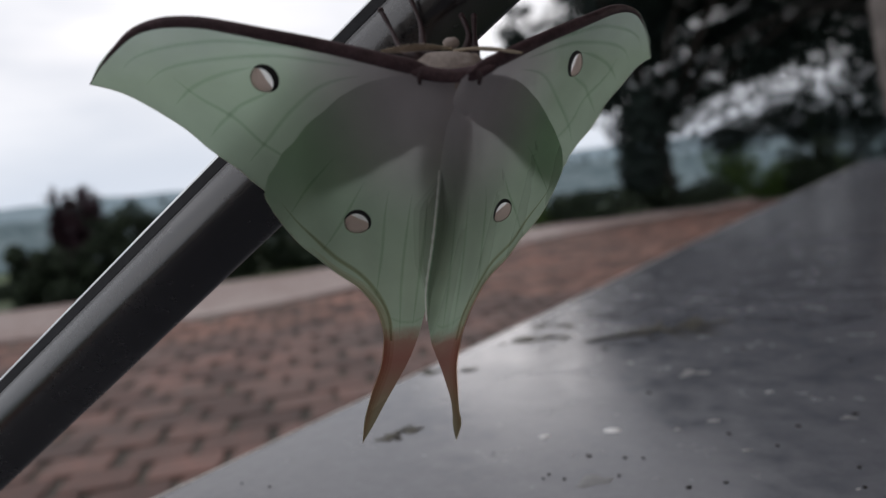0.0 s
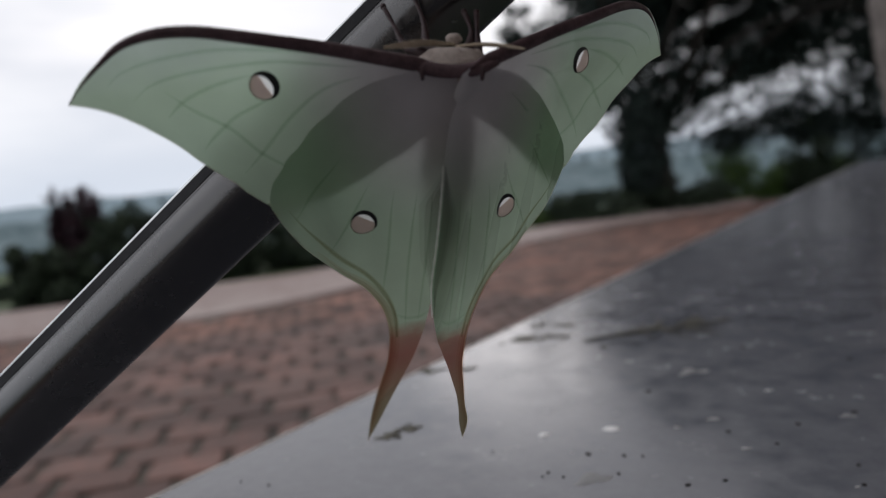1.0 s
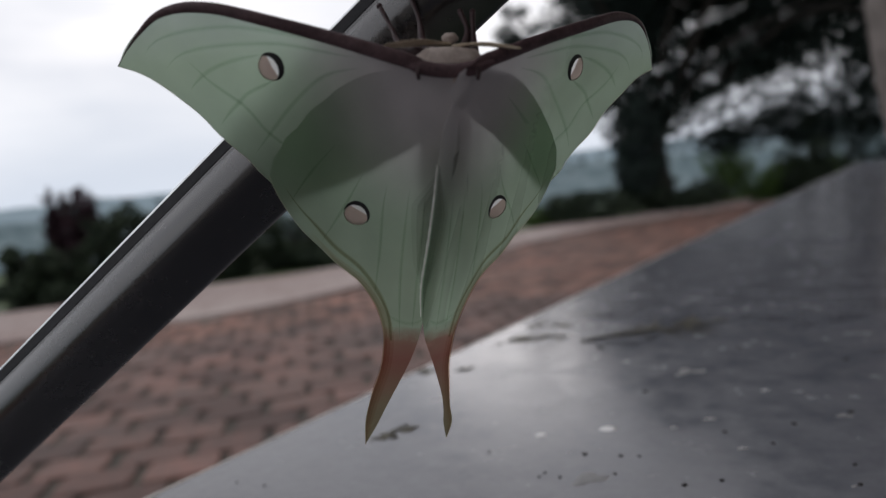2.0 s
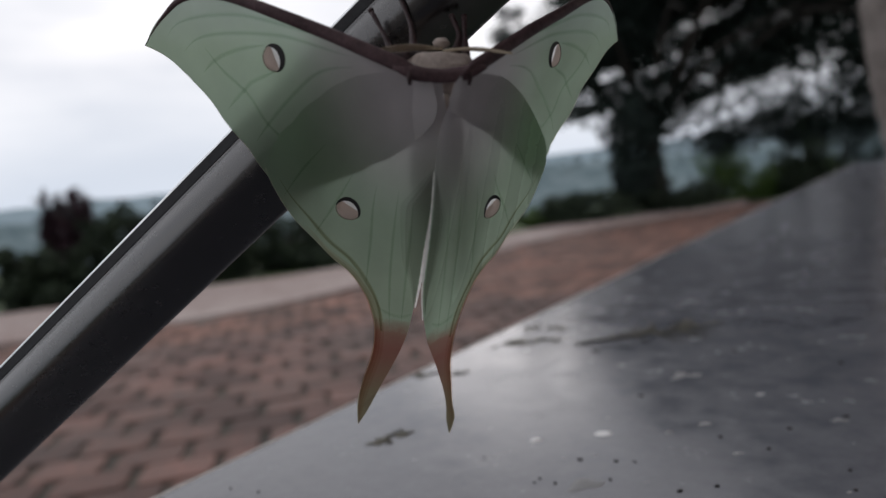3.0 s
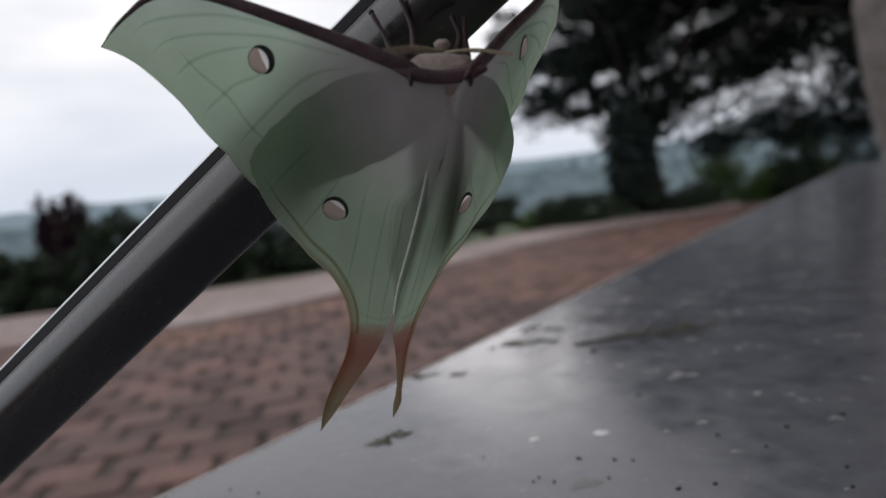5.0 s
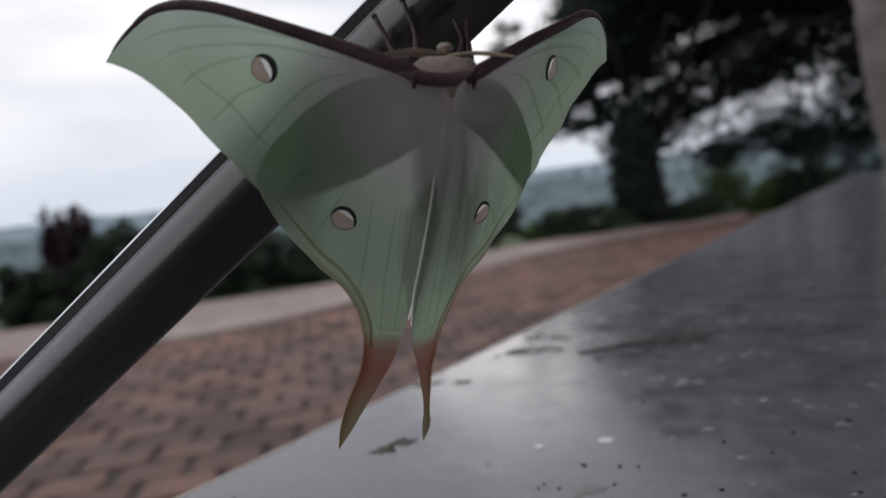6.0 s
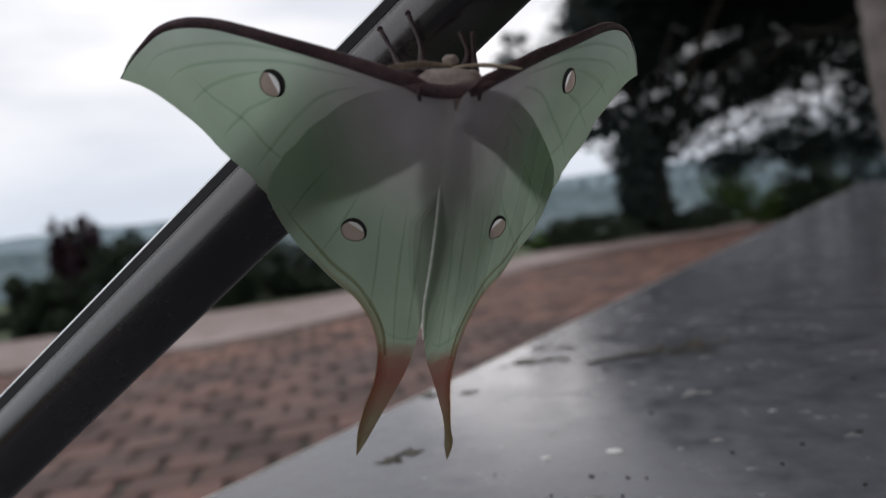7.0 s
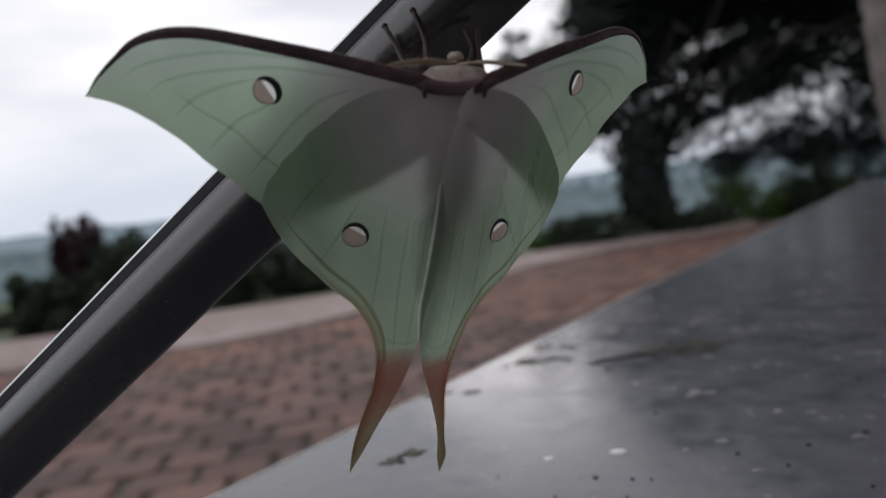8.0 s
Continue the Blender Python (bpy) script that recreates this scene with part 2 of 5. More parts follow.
def build_pavement_bed():
    bm = bmesh.new()
    pts = [spot(-4.6, -5.2), spot(-4.6, 9), spot(13.5, 9)] + [p for p in reversed(OUTER[:])]
    bm.faces.new([bm.verts.new(p + Vector((0, 0, -0.012))) for p in pts])
    return tagged(part("pavement", bm, JOINT), "red brick pavement with worn dark joints", "pavement", kind="structure")


PAVEMENT = build_pavement_bed()

# ---- ledge under the stone slabs ----
EDGE_X, TOP = -0.265, 0.75
bm = bmesh.new()
box(bm, EDGE_X + 0.03, 0.62, -2.2, 5.15, -0.02, TOP - 0.042)
tagged(part("wall_ledge", bm, LEDGE), "rendered low wall that carries grey stone slabs", "low wall", kind="structure")


def build_slabs():
    top = new("ledge_top")
    tagged(top, "polished grey stone slabs on a low wall, stained and speckled", "stone ledge", kind="structure")
    cuts = [-2.2, -1.2, -0.10, 0.97, 1.92, 2.87, 3.9, 5.2]
    for a, b in zip(cuts, cuts[1:]):
        bm = bmesh.new()
        box(bm, EDGE_X, 0.66, a + 0.0012, b - 0.0012, TOP - 0.04, TOP, 0.005)
        slab = part("slab", bm, SLAB, top)
        if b < 5:
            bm = bmesh.new()
            box(bm, EDGE_X + 0.006, 0.655, b - 0.0030, b + 0.0030, TOP - 0.03, TOP - 0.0016)
            part("grout", bm, LEDGE, top, "pale cement joint between slabs")
        # thin pale strip stands in for the light caught along the slab's edge
        bm = bmesh.new()
        steps = 60
        tube(bm, [(EDGE_X + 0.0042, a + 0.006 + (b - a - 0.012) * k / steps, TOP - 0.0007) for k in range(steps + 1)], [0.0012 + 0.0003 * noise.noise(Vector((k * 0.7, a * 9, 0))) for k in range(steps + 1)], 8)
        part("edge_highlight", bm, ARRIS, slab, "pale strip painting the highlight along the slab's edge", smooth=True)
    return top


build_slabs()


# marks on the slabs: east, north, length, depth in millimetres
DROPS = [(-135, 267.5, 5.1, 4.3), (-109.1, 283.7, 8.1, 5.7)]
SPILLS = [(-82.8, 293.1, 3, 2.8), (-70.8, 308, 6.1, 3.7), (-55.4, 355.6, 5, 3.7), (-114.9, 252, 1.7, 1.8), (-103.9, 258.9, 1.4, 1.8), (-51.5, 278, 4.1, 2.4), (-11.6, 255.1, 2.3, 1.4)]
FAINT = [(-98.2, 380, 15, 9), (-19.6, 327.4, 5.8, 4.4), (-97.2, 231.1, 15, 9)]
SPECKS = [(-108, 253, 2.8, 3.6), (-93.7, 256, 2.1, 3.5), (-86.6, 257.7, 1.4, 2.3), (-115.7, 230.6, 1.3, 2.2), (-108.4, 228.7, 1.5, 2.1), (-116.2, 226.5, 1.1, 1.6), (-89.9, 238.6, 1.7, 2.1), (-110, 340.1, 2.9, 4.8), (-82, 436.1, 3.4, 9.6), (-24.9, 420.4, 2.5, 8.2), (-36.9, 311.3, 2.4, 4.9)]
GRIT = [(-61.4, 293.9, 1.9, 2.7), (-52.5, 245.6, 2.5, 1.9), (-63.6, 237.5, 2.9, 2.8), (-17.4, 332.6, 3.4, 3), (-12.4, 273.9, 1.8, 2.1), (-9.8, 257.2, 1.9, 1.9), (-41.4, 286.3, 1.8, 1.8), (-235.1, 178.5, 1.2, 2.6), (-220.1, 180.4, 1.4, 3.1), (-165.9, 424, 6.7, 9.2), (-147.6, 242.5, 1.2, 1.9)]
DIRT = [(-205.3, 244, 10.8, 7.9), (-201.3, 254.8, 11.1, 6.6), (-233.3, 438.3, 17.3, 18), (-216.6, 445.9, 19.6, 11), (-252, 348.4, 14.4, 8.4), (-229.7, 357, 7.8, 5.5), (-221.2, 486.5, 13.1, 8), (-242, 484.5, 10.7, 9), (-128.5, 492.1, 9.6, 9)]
CHALK = mottled("dried white paint", (0.84, 0.83, 0.81), (0.95, 0.945, 0.93), 300.0, 0.25, spec=1.0)
DULL = mottled("thin dried splash", (0.17, 0.168, 0.17), (0.27, 0.265, 0.265), 300.0, 0.5)
PALE = mottled("thin white paint", (0.36, 0.355, 0.35), (0.52, 0.515, 0.505), 300.0, 0.4)
SOOT = mottled("dark grit", (0.012, 0.011, 0.01), (0.035, 0.03, 0.028), 400.0, 0.9)
MUD = mottled("dry olive dirt", (0.065, 0.061, 0.047), (0.19, 0.178, 0.145), 180.0, 0.95, 0.5, 5.0, dist=0.001)


HUSK = mottled("pale withered fibre", (0.06, 0.057, 0.045), (0.16, 0.15, 0.12), 120.0, 0.95)


def blob(name, x, y, length, depth, height, mat, seed, label, category, group, rough=0.25):
    """A low uneven crust lying on the stone, long across the view."""
    rng = random.Random(seed)
    bm = bmesh.new()
    n = 22
    rings = []
    wave = [rng.uniform(-1, 1) for _ in range(6)]
    for scale, z in ((1.0, 0.0), (0.86, 0.75), (0.5, 1.0)):
        ring = []
        for k in range(n):
            a = 2 * math.pi * k / n
            r = scale * (1 + rough * (wave[0] * math.sin(2 * a + wave[1]) + wave[2] * math.sin(3 * a + wave[3]) + 0.6 * wave[4] * math.sin(5 * a + wave[5])))
            p = RIGHT * (math.cos(a) * r * length / 2000) + AHEAD * (math.sin(a) * r * depth / 2000)
            ring.append(bm.verts.new((p.x, p.y, z * height)))
        rings.append(ring)
    for a, b in zip(rings, rings[1:]):
        for k in range(n):
            bm.faces.new((a[k], a[(k + 1) % n], b[(k + 1) % n], b[k]))
    bm.faces.new(rings[-1])
    ob = part(name, bm, mat, smooth=True)
    ob.location = (x / 1000, y / 1000, TOP)
    tagged(ob, label, category, group)


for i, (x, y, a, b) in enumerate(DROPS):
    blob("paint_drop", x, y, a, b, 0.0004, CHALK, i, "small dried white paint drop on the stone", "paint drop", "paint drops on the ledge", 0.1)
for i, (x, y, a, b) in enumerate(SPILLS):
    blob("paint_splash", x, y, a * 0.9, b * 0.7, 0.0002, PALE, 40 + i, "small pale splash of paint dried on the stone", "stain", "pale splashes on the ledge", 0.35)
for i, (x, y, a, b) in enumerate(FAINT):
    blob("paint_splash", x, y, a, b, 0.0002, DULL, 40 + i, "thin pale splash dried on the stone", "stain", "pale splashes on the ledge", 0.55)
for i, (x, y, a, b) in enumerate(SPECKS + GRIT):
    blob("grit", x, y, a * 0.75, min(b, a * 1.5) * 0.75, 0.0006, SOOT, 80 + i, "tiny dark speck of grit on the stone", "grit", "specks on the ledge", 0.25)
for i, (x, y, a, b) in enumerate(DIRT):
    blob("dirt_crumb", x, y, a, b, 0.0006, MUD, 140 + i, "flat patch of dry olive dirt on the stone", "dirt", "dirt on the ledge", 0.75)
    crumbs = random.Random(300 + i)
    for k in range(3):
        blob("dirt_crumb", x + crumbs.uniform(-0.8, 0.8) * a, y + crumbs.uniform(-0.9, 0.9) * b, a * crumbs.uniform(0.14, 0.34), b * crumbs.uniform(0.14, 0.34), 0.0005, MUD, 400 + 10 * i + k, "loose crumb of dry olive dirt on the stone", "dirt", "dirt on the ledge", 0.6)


def build_plume():
    """Withered leaf shred, drawn out along the stone."""
    shred = new("leaf_shred")
    tagged(shred, "withered olive leaf shred lying on the stone", "leaf debris")
    rng = random.Random(17)
    stem = spline([(x / 1000, y / 1000, TOP + 0.0008) for x, y in ((-186, 438), (-172, 452), (-155, 466), (-138, 484), (-120, 500), (-104, 512))], 30)
    bm = bmesh.new()
    tube(bm, stem, [0.0026 * (0.35 + 0.65 * math.sin(math.pi * min(1.0, (k + 2) / 18))) if k < 16 else 0.0011 for k in range(30)], 8, 0.3)
    part("strip", bm, MUD, shred, "dark olive midrib", smooth=True)
    for k in range(34):
        i = rng.randint(5, 27)
        reach = rng.uniform(0.012, 0.048) * math.sin(math.pi * (i - 2) / 28)
        way = (RIGHT * rng.uniform(0.1, 0.9) + AHEAD * rng.choice((1.0, 1.0, 1.0, -0.5))).normalized()
        p = stem[i]
        bm = bmesh.new()
        bend = AHEAD * rng.uniform(-0.004, 0.004)
        tube(bm, [p, p + way * reach * 0.5 + bend, p + way * reach + Vector((0, 0, -0.0004))], [0.0013, 0.0010, 0.0003], 5, 0.3)
        part("fibre", bm, HUSK, shred, smooth=True)


build_plume()

# unseen walls and ceiling, added over and behind the viewer to shape the light
bm = bmesh.new()
box(bm, 2.4, 2.6, -3.2, 4.2, -0.02, 2.6)
tagged(part("wall_east", bm, PLASTER), "unseen plain wall added to block sky and bounce light", "wall", kind="structure")
bm = bmesh.new()
box(bm, -1.2, 2.4, -3.2, -3.0, -0.02, 2.6)
tagged(part("wall_south", bm, PLASTER), "unseen plain wall added to block sky and bounce light", "wall", kind="structure")
bm = bmesh.new()
box(bm, -0.25, 2.6, -3.2, 4.2, 2.6, 2.75)
tagged(part("ceiling", bm, PLASTER), "unseen plain ceiling added to hold back the sky", "ceiling", kind="structure")

# ---- steel tube ----
def build_bar():
    """A rounded square tube with a shallow groove along one face; its long axis runs along local z."""
    bar = new("steel_bar")
    bar.matrix_world = BAR_POSE
    tagged(bar, "leaning dark painted square steel tube", "metal bar")
    w, r, deep = 0.0081, 0.0030, 0.0104
    length = 2.05
    ring = []
    for sx, sy, a0 in ((1, 1, 0), (-1, 1, 90), (-1, -1, 180), (1, -1, 270)):
        if (sx, sy) == (-1, -1):
            hard = (len(ring), len(ring) + 1, len(ring) + 3, len(ring) + 4)
            ring += [(-w + 0.0005, -w + 0.0024), (-w + 0.0008, -w + 0.0008), (-w + 0.0012, -w + 0.0002), (-w + 0.0042, -w + 0.0012), (-w + 0.0048, -w + 0.0013), (0.0012, -w + 0.0007)]
            continue
        if (sx, sy) == (1, -1):
            for k in range(8):
                a = radians(288 + 72 * k / 7)
                ring.append((w - 0.006 + 0.006 * math.cos(a), -w + 0.0074 + 0.006 * math.sin(a)))
            continue
        for k in range(9):
            a = radians(a0 + 90 * k / 8)
            ring.append((sx * (w - r) + r * math.cos(a), deep - r + r * math.sin(a)))
    bm = bmesh.new()
    lo = [bm.verts.new((x, y, 0)) for x, y in ring]
    hi = [bm.verts.new((x, y, length)) for x, y in ring]
    n = len(ring)
    for k in range(n):
        bm.faces.new((lo[k], lo[(k + 1) % n], hi[(k + 1) % n], hi[k]))
    bm.edges.ensure_lookup_table()
    for edge in bm.edges:
        if any(edge.verts[0] in (lo[k], hi[k]) and edge.verts[1] in (lo[k], hi[k]) for k in hard):
            edge.smooth = False
    part("tube", bm, STEEL, bar, smooth=True)
    # added bright strip where the edge would mirror the sky at a grazing angle
    bm = bmesh.new()
    steps = 90
    tube(bm, [(-w + 0.0009, -w + 0.0007, 0.004 + (length - 0.008) * k / steps) for k in range(steps + 1)], [0.00070 + 0.00012 * noise.noise(Vector((k * 0.6, 2.0, 0))) for k in range(steps + 1)], 8)
    part("edge_highlight", bm, EDGE_GLINT, bar, "bright strip in place of sky reflected along the edge", smooth=True)
    # flat dark strip, slightly proud of the groove's slope
    bm = bmesh.new()
    strip = [bm.verts.new(p) for z in (0.003, length - 0.003) for p in ((-w + 0.0014, -w + 0.00016, z), (-w + 0.0041, -w + 0.00103, z), (-w + 0.0041, -w + 0.0014, z), (-w + 0.0014, -w + 0.0006, z))]
    for k in range(4):
        bm.faces.new((strip[k], strip[(k + 1) % 4], strip[4 + (k + 1) % 4], strip[4 + k]))
    part("groove_strip", bm, DARK_STRIP, bar, "dull dark strip along the groove")
    for z in (0.0, length):
        bm = bmesh.new()
        box(bm, -w + 0.0005, w, -w, deep, z - 0.0015, z + 0.0015, 0.001)
        part("end_cap", bm, STEEL, bar)
    rng = random.Random(21)
    for k in range(10):
        z = rng.uniform(1.28, 1.62)
        x, y = (rng.uniform(-0.004, 0.005), -w + 0.0002) if k % 3 else (w - 0.0001, rng.uniform(-0.005, 0.003))
        bm = bmesh.new()
        s = rng.uniform(0.00015, 0.00035)
        ball(bm, (x, y, z), (s if k % 3 else 0.0002, 0.0002 if k % 3 else s, s * rng.uniform(0.8, 1.8)), 8, 6, 0.3)
        part("chip", bm, CHIP, bar, "small dark chip in the paint", smooth=True)
    return bar


# bar axis
BAR_LOW, BAR_HIGH = Vector((-1.3519, -0.2785, -0.0050)), Vector((-0.0774, 0.1240, 0.9069))
axis = (BAR_HIGH - BAR_LOW).normalized()
face = Vector((0.6118, -0.4230, -0.6685))              # the way its lower face looks
face = (face - axis * face.dot(axis)).normalized()
BAR_POSE = Matrix.Translation(BAR_LOW) @ Matrix((face, axis.cross(face), axis)).transposed().to_4x4()
build_bar()


# ---- vegetation ----
def leaves(name, mat, parent, clumps, count, size, seed, label="", long=1.9, bare=None):
    """Many small pointed leaves scattered in clumps (centre, radii)."""
    rng = random.Random(seed)
    verts, faces = [], []
    weights = [c[1][0] * c[1][1] * c[1][2] for c in clumps]
    for _ in range(count):
        c, r = rng.choices(clumps, weights)[0]
        d = Vector((rng.gauss(0, 1), rng.gauss(0, 1), rng.gauss(0, 1))).normalized() * (0.35 + 0.75 * rng.random() ** 0.6)
        p = Vector(c) + Vector((d.x * r[0], d.y * r[1], d.z * r[2]))
        if bare and bare(p, rng):
            continue
        q = Euler((rng.uniform(-1.2, 1.2), rng.uniform(-1.2, 1.2), rng.uniform(0, 6.28))).to_matrix()
        s = size * rng.uniform(0.6, 1.3)
        k = len(verts)
        for v in ((0, -0.5 * long, 0), (0.36, -0.05, 0.10), (0, 0.55 * long, -0.12), (-0.36, -0.05, 0.10)):
            verts.append(p + q @ Vector(v) * s)
        faces += [(k, k + 1, k + 2), (k, k + 2, k + 3)]
    me = bpy.data.meshes.new(name)
    me.from_pydata(verts, [], faces)
    me.materials.append(mat)
    ob = new(name, me)
    ob.parent = parent
    if label:
        ob["label"] = label
    return ob


def build_tree():
    tree = new("tree")
    tree.location = spot(13.42, 4.27, -0.21)
    tree.scale = (1.22, 1.22, 1.22)
    tagged(tree, "broad dark leafy tree with low hanging boughs", "tree")
    rng = random.Random(11)
    bm = bmesh.new()
    tube(bm, [(0, 0, -0.1), (0.05, 0.03, 0.5), (-0.03, 0.08, 1.1), (0.05, 0.1, 1.9)], [0.20, 0.16, 0.14, 0.13], 12)
    part("trunk", bm, BARK, tree, smooth=True)
    clumps = []

    def at(ahead, right, z):
        return AHEAD * ahead + RIGHT * right + Vector((0, 0, z))
    tips = []
    for k in range(16):
        a = 2 * math.pi * k / 16 + rng.uniform(-0.2, 0.2)
        reach = rng.uniform(1.8, 4.4)
        tips.append(at(math.sin(a) * reach, math.cos(a) * reach * 1.05 + 0.6, rng.uniform(1.9, 4.4)))
    for tip in tips:
        bm = bmesh.new()
        mid = Vector((tip.x * 0.4, tip.y * 0.4, 1.5 + (tip.z - 1.0) * 0.65))
        tube(bm, [(0.02, 0.1, 1.4), mid, (tip.x * 0.75, tip.y * 0.75, tip.z + 0.25), tip], [0.035, 0.026, 0.016, 0.008], 7)
        part("limb", bm, BARK, tree, smooth=True)
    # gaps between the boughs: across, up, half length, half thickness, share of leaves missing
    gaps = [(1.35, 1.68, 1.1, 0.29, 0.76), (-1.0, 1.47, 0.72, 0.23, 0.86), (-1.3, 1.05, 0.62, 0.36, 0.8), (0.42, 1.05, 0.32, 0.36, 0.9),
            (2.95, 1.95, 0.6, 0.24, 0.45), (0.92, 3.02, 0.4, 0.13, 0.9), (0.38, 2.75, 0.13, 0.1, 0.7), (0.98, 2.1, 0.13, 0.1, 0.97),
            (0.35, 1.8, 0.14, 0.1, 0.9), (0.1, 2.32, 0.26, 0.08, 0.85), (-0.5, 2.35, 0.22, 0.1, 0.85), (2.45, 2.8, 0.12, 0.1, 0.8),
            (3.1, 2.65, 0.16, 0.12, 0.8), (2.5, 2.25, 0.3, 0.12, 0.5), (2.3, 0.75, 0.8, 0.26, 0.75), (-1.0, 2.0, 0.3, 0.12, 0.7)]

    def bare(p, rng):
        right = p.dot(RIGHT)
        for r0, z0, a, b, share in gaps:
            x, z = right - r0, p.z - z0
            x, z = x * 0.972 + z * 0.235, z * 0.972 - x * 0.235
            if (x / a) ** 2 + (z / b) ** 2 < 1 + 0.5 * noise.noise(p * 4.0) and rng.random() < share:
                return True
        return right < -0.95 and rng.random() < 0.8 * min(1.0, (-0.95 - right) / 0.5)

    def fill(out, n, small, large, ahead, right, height, flat=0.7):
        for _ in range(n):
            s, f, r, z = rng.uniform(small, large), rng.uniform(*ahead), rng.uniform(*right), rng.uniform(*height)
            out.append((at(f, r, z), (s, s, s * flat)))
    veil, foot, skirt = [], [], []
    # roof of the crown, spread wide
    for _ in range(420):
        r = rng.uniform(-0.3, 7.5)
        s, z = rng.uniform(0.4, 0.75), rng.uniform(3.75, min(9.0, 4.2 + (r + 0.3) / 1.1))
        clumps.append((at(rng.uniform(-2.6, 3.0), r, z), (s, s, s * 0.7)))
    # boughs that hang down all round
    fill(veil, 330, 0.24, 0.46, (-0.4, 0.4), (-1.75, 5.6), (1.75, 3.6))
    fill(veil, 120, 0.2, 0.36, (-0.4, 0.4), (0.1, 5.6), (1.1, 1.9))
    fill(veil, 14, 0.12, 0.24, (-0.4, 0.4), (-1.7, -0.5), (1.05, 1.75))
    fill(veil, 40, 0.2, 0.36, (-0.4, 0.4), (2.4, 5.6), (0.6, 1.3))
    fill(foot, 50, 0.14, 0.26, (-1.2, 0.2), (-0.62, -0.28), (0.6, 1.9), 1.0)
    fill(skirt, 60, 0.08, 0.2, (-0.5, 0.5), (-2.2, -1.0), (1.7, 3.5))
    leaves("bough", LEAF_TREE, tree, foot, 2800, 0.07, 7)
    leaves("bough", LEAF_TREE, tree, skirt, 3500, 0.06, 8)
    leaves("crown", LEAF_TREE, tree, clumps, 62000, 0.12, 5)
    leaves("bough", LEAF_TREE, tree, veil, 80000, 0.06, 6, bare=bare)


build_tree()


def build_shrub(px, top, ahead, width, mat, count, seed, label, size=0.05):
    h = 0.87 + (412 - 0.105 * px - top) / 1254.6 * ahead
    r = width / 2 / 1254.6 * ahead
    shrub = new("shrub")
    place = spot(ahead, (px - 784) / 1254.6 * ahead)
    place.z = fall(place)
    shrub.location = place
    tagged(shrub, label, "shrub", group="shrubs along the brow")
    rng = random.Random(seed)
    h = h - place.z
    clumps = []
    for k in range(5):
        a = rng.uniform(0, 6.28)
        bm = bmesh.new()
        x, y = math.cos(a) * r * 0.5, math.sin(a) * r * 0.5
        tube(bm, [(x * 0.1, y * 0.1, -0.05), (x * 0.5, y * 0.5, h * 0.45), (x, y, h * 0.85)], [0.022, 0.016, 0.006], 6)
        part("stem", bm, BARK, shrub, smooth=True)
    full = mat is LEAF_PURPLE
    for k in range(24):
        a, f = rng.uniform(0, 6.28), rng.random() ** 0.5
        z = h * rng.uniform(0.06, 0.95)
        s = r * rng.uniform(0.28, 0.5) * (1.15 - 0.55 * z / h)
        if not full:
            clumps.append(((math.cos(a) * f * r * 0.75, math.sin(a) * f * r * 0.75, z), (s, s, min(s, h * 0.2))))
    if full:
        # upright plumes of different height
        for k in range(26):
            a, f = rng.uniform(0, 6.28), rng.random() ** 0.5
            x, y = math.cos(a) * f * r * 0.95, math.sin(a) * f * r * 0.95
            peak = h * (1.02 - 0.32 * f * rng.uniform(0.4, 1.2))
            bm = bmesh.new()
            tube(bm, [(x * 0.3, y * 0.3, h * 0.25), (x, y, peak - 0.08)], [0.012, 0.004], 5)
            part("stem", bm, BARK, shrub, smooth=True)
            for j in range(6):
                q = j / 5
                spread = r * (0.20 - 0.13 * q)
                clumps.append(((x * (0.75 + 0.25 * q), y * (0.75 + 0.25 * q), peak * (0.5 + 0.48 * q)), (spread, spread, h * 0.055)))
    leaves("crown", mat, shrub, clumps, int(count * 1.7), size * (1.15 if mat is not LEAF_HAZED else 2.2), seed, long=2.9 if full else 1.9)


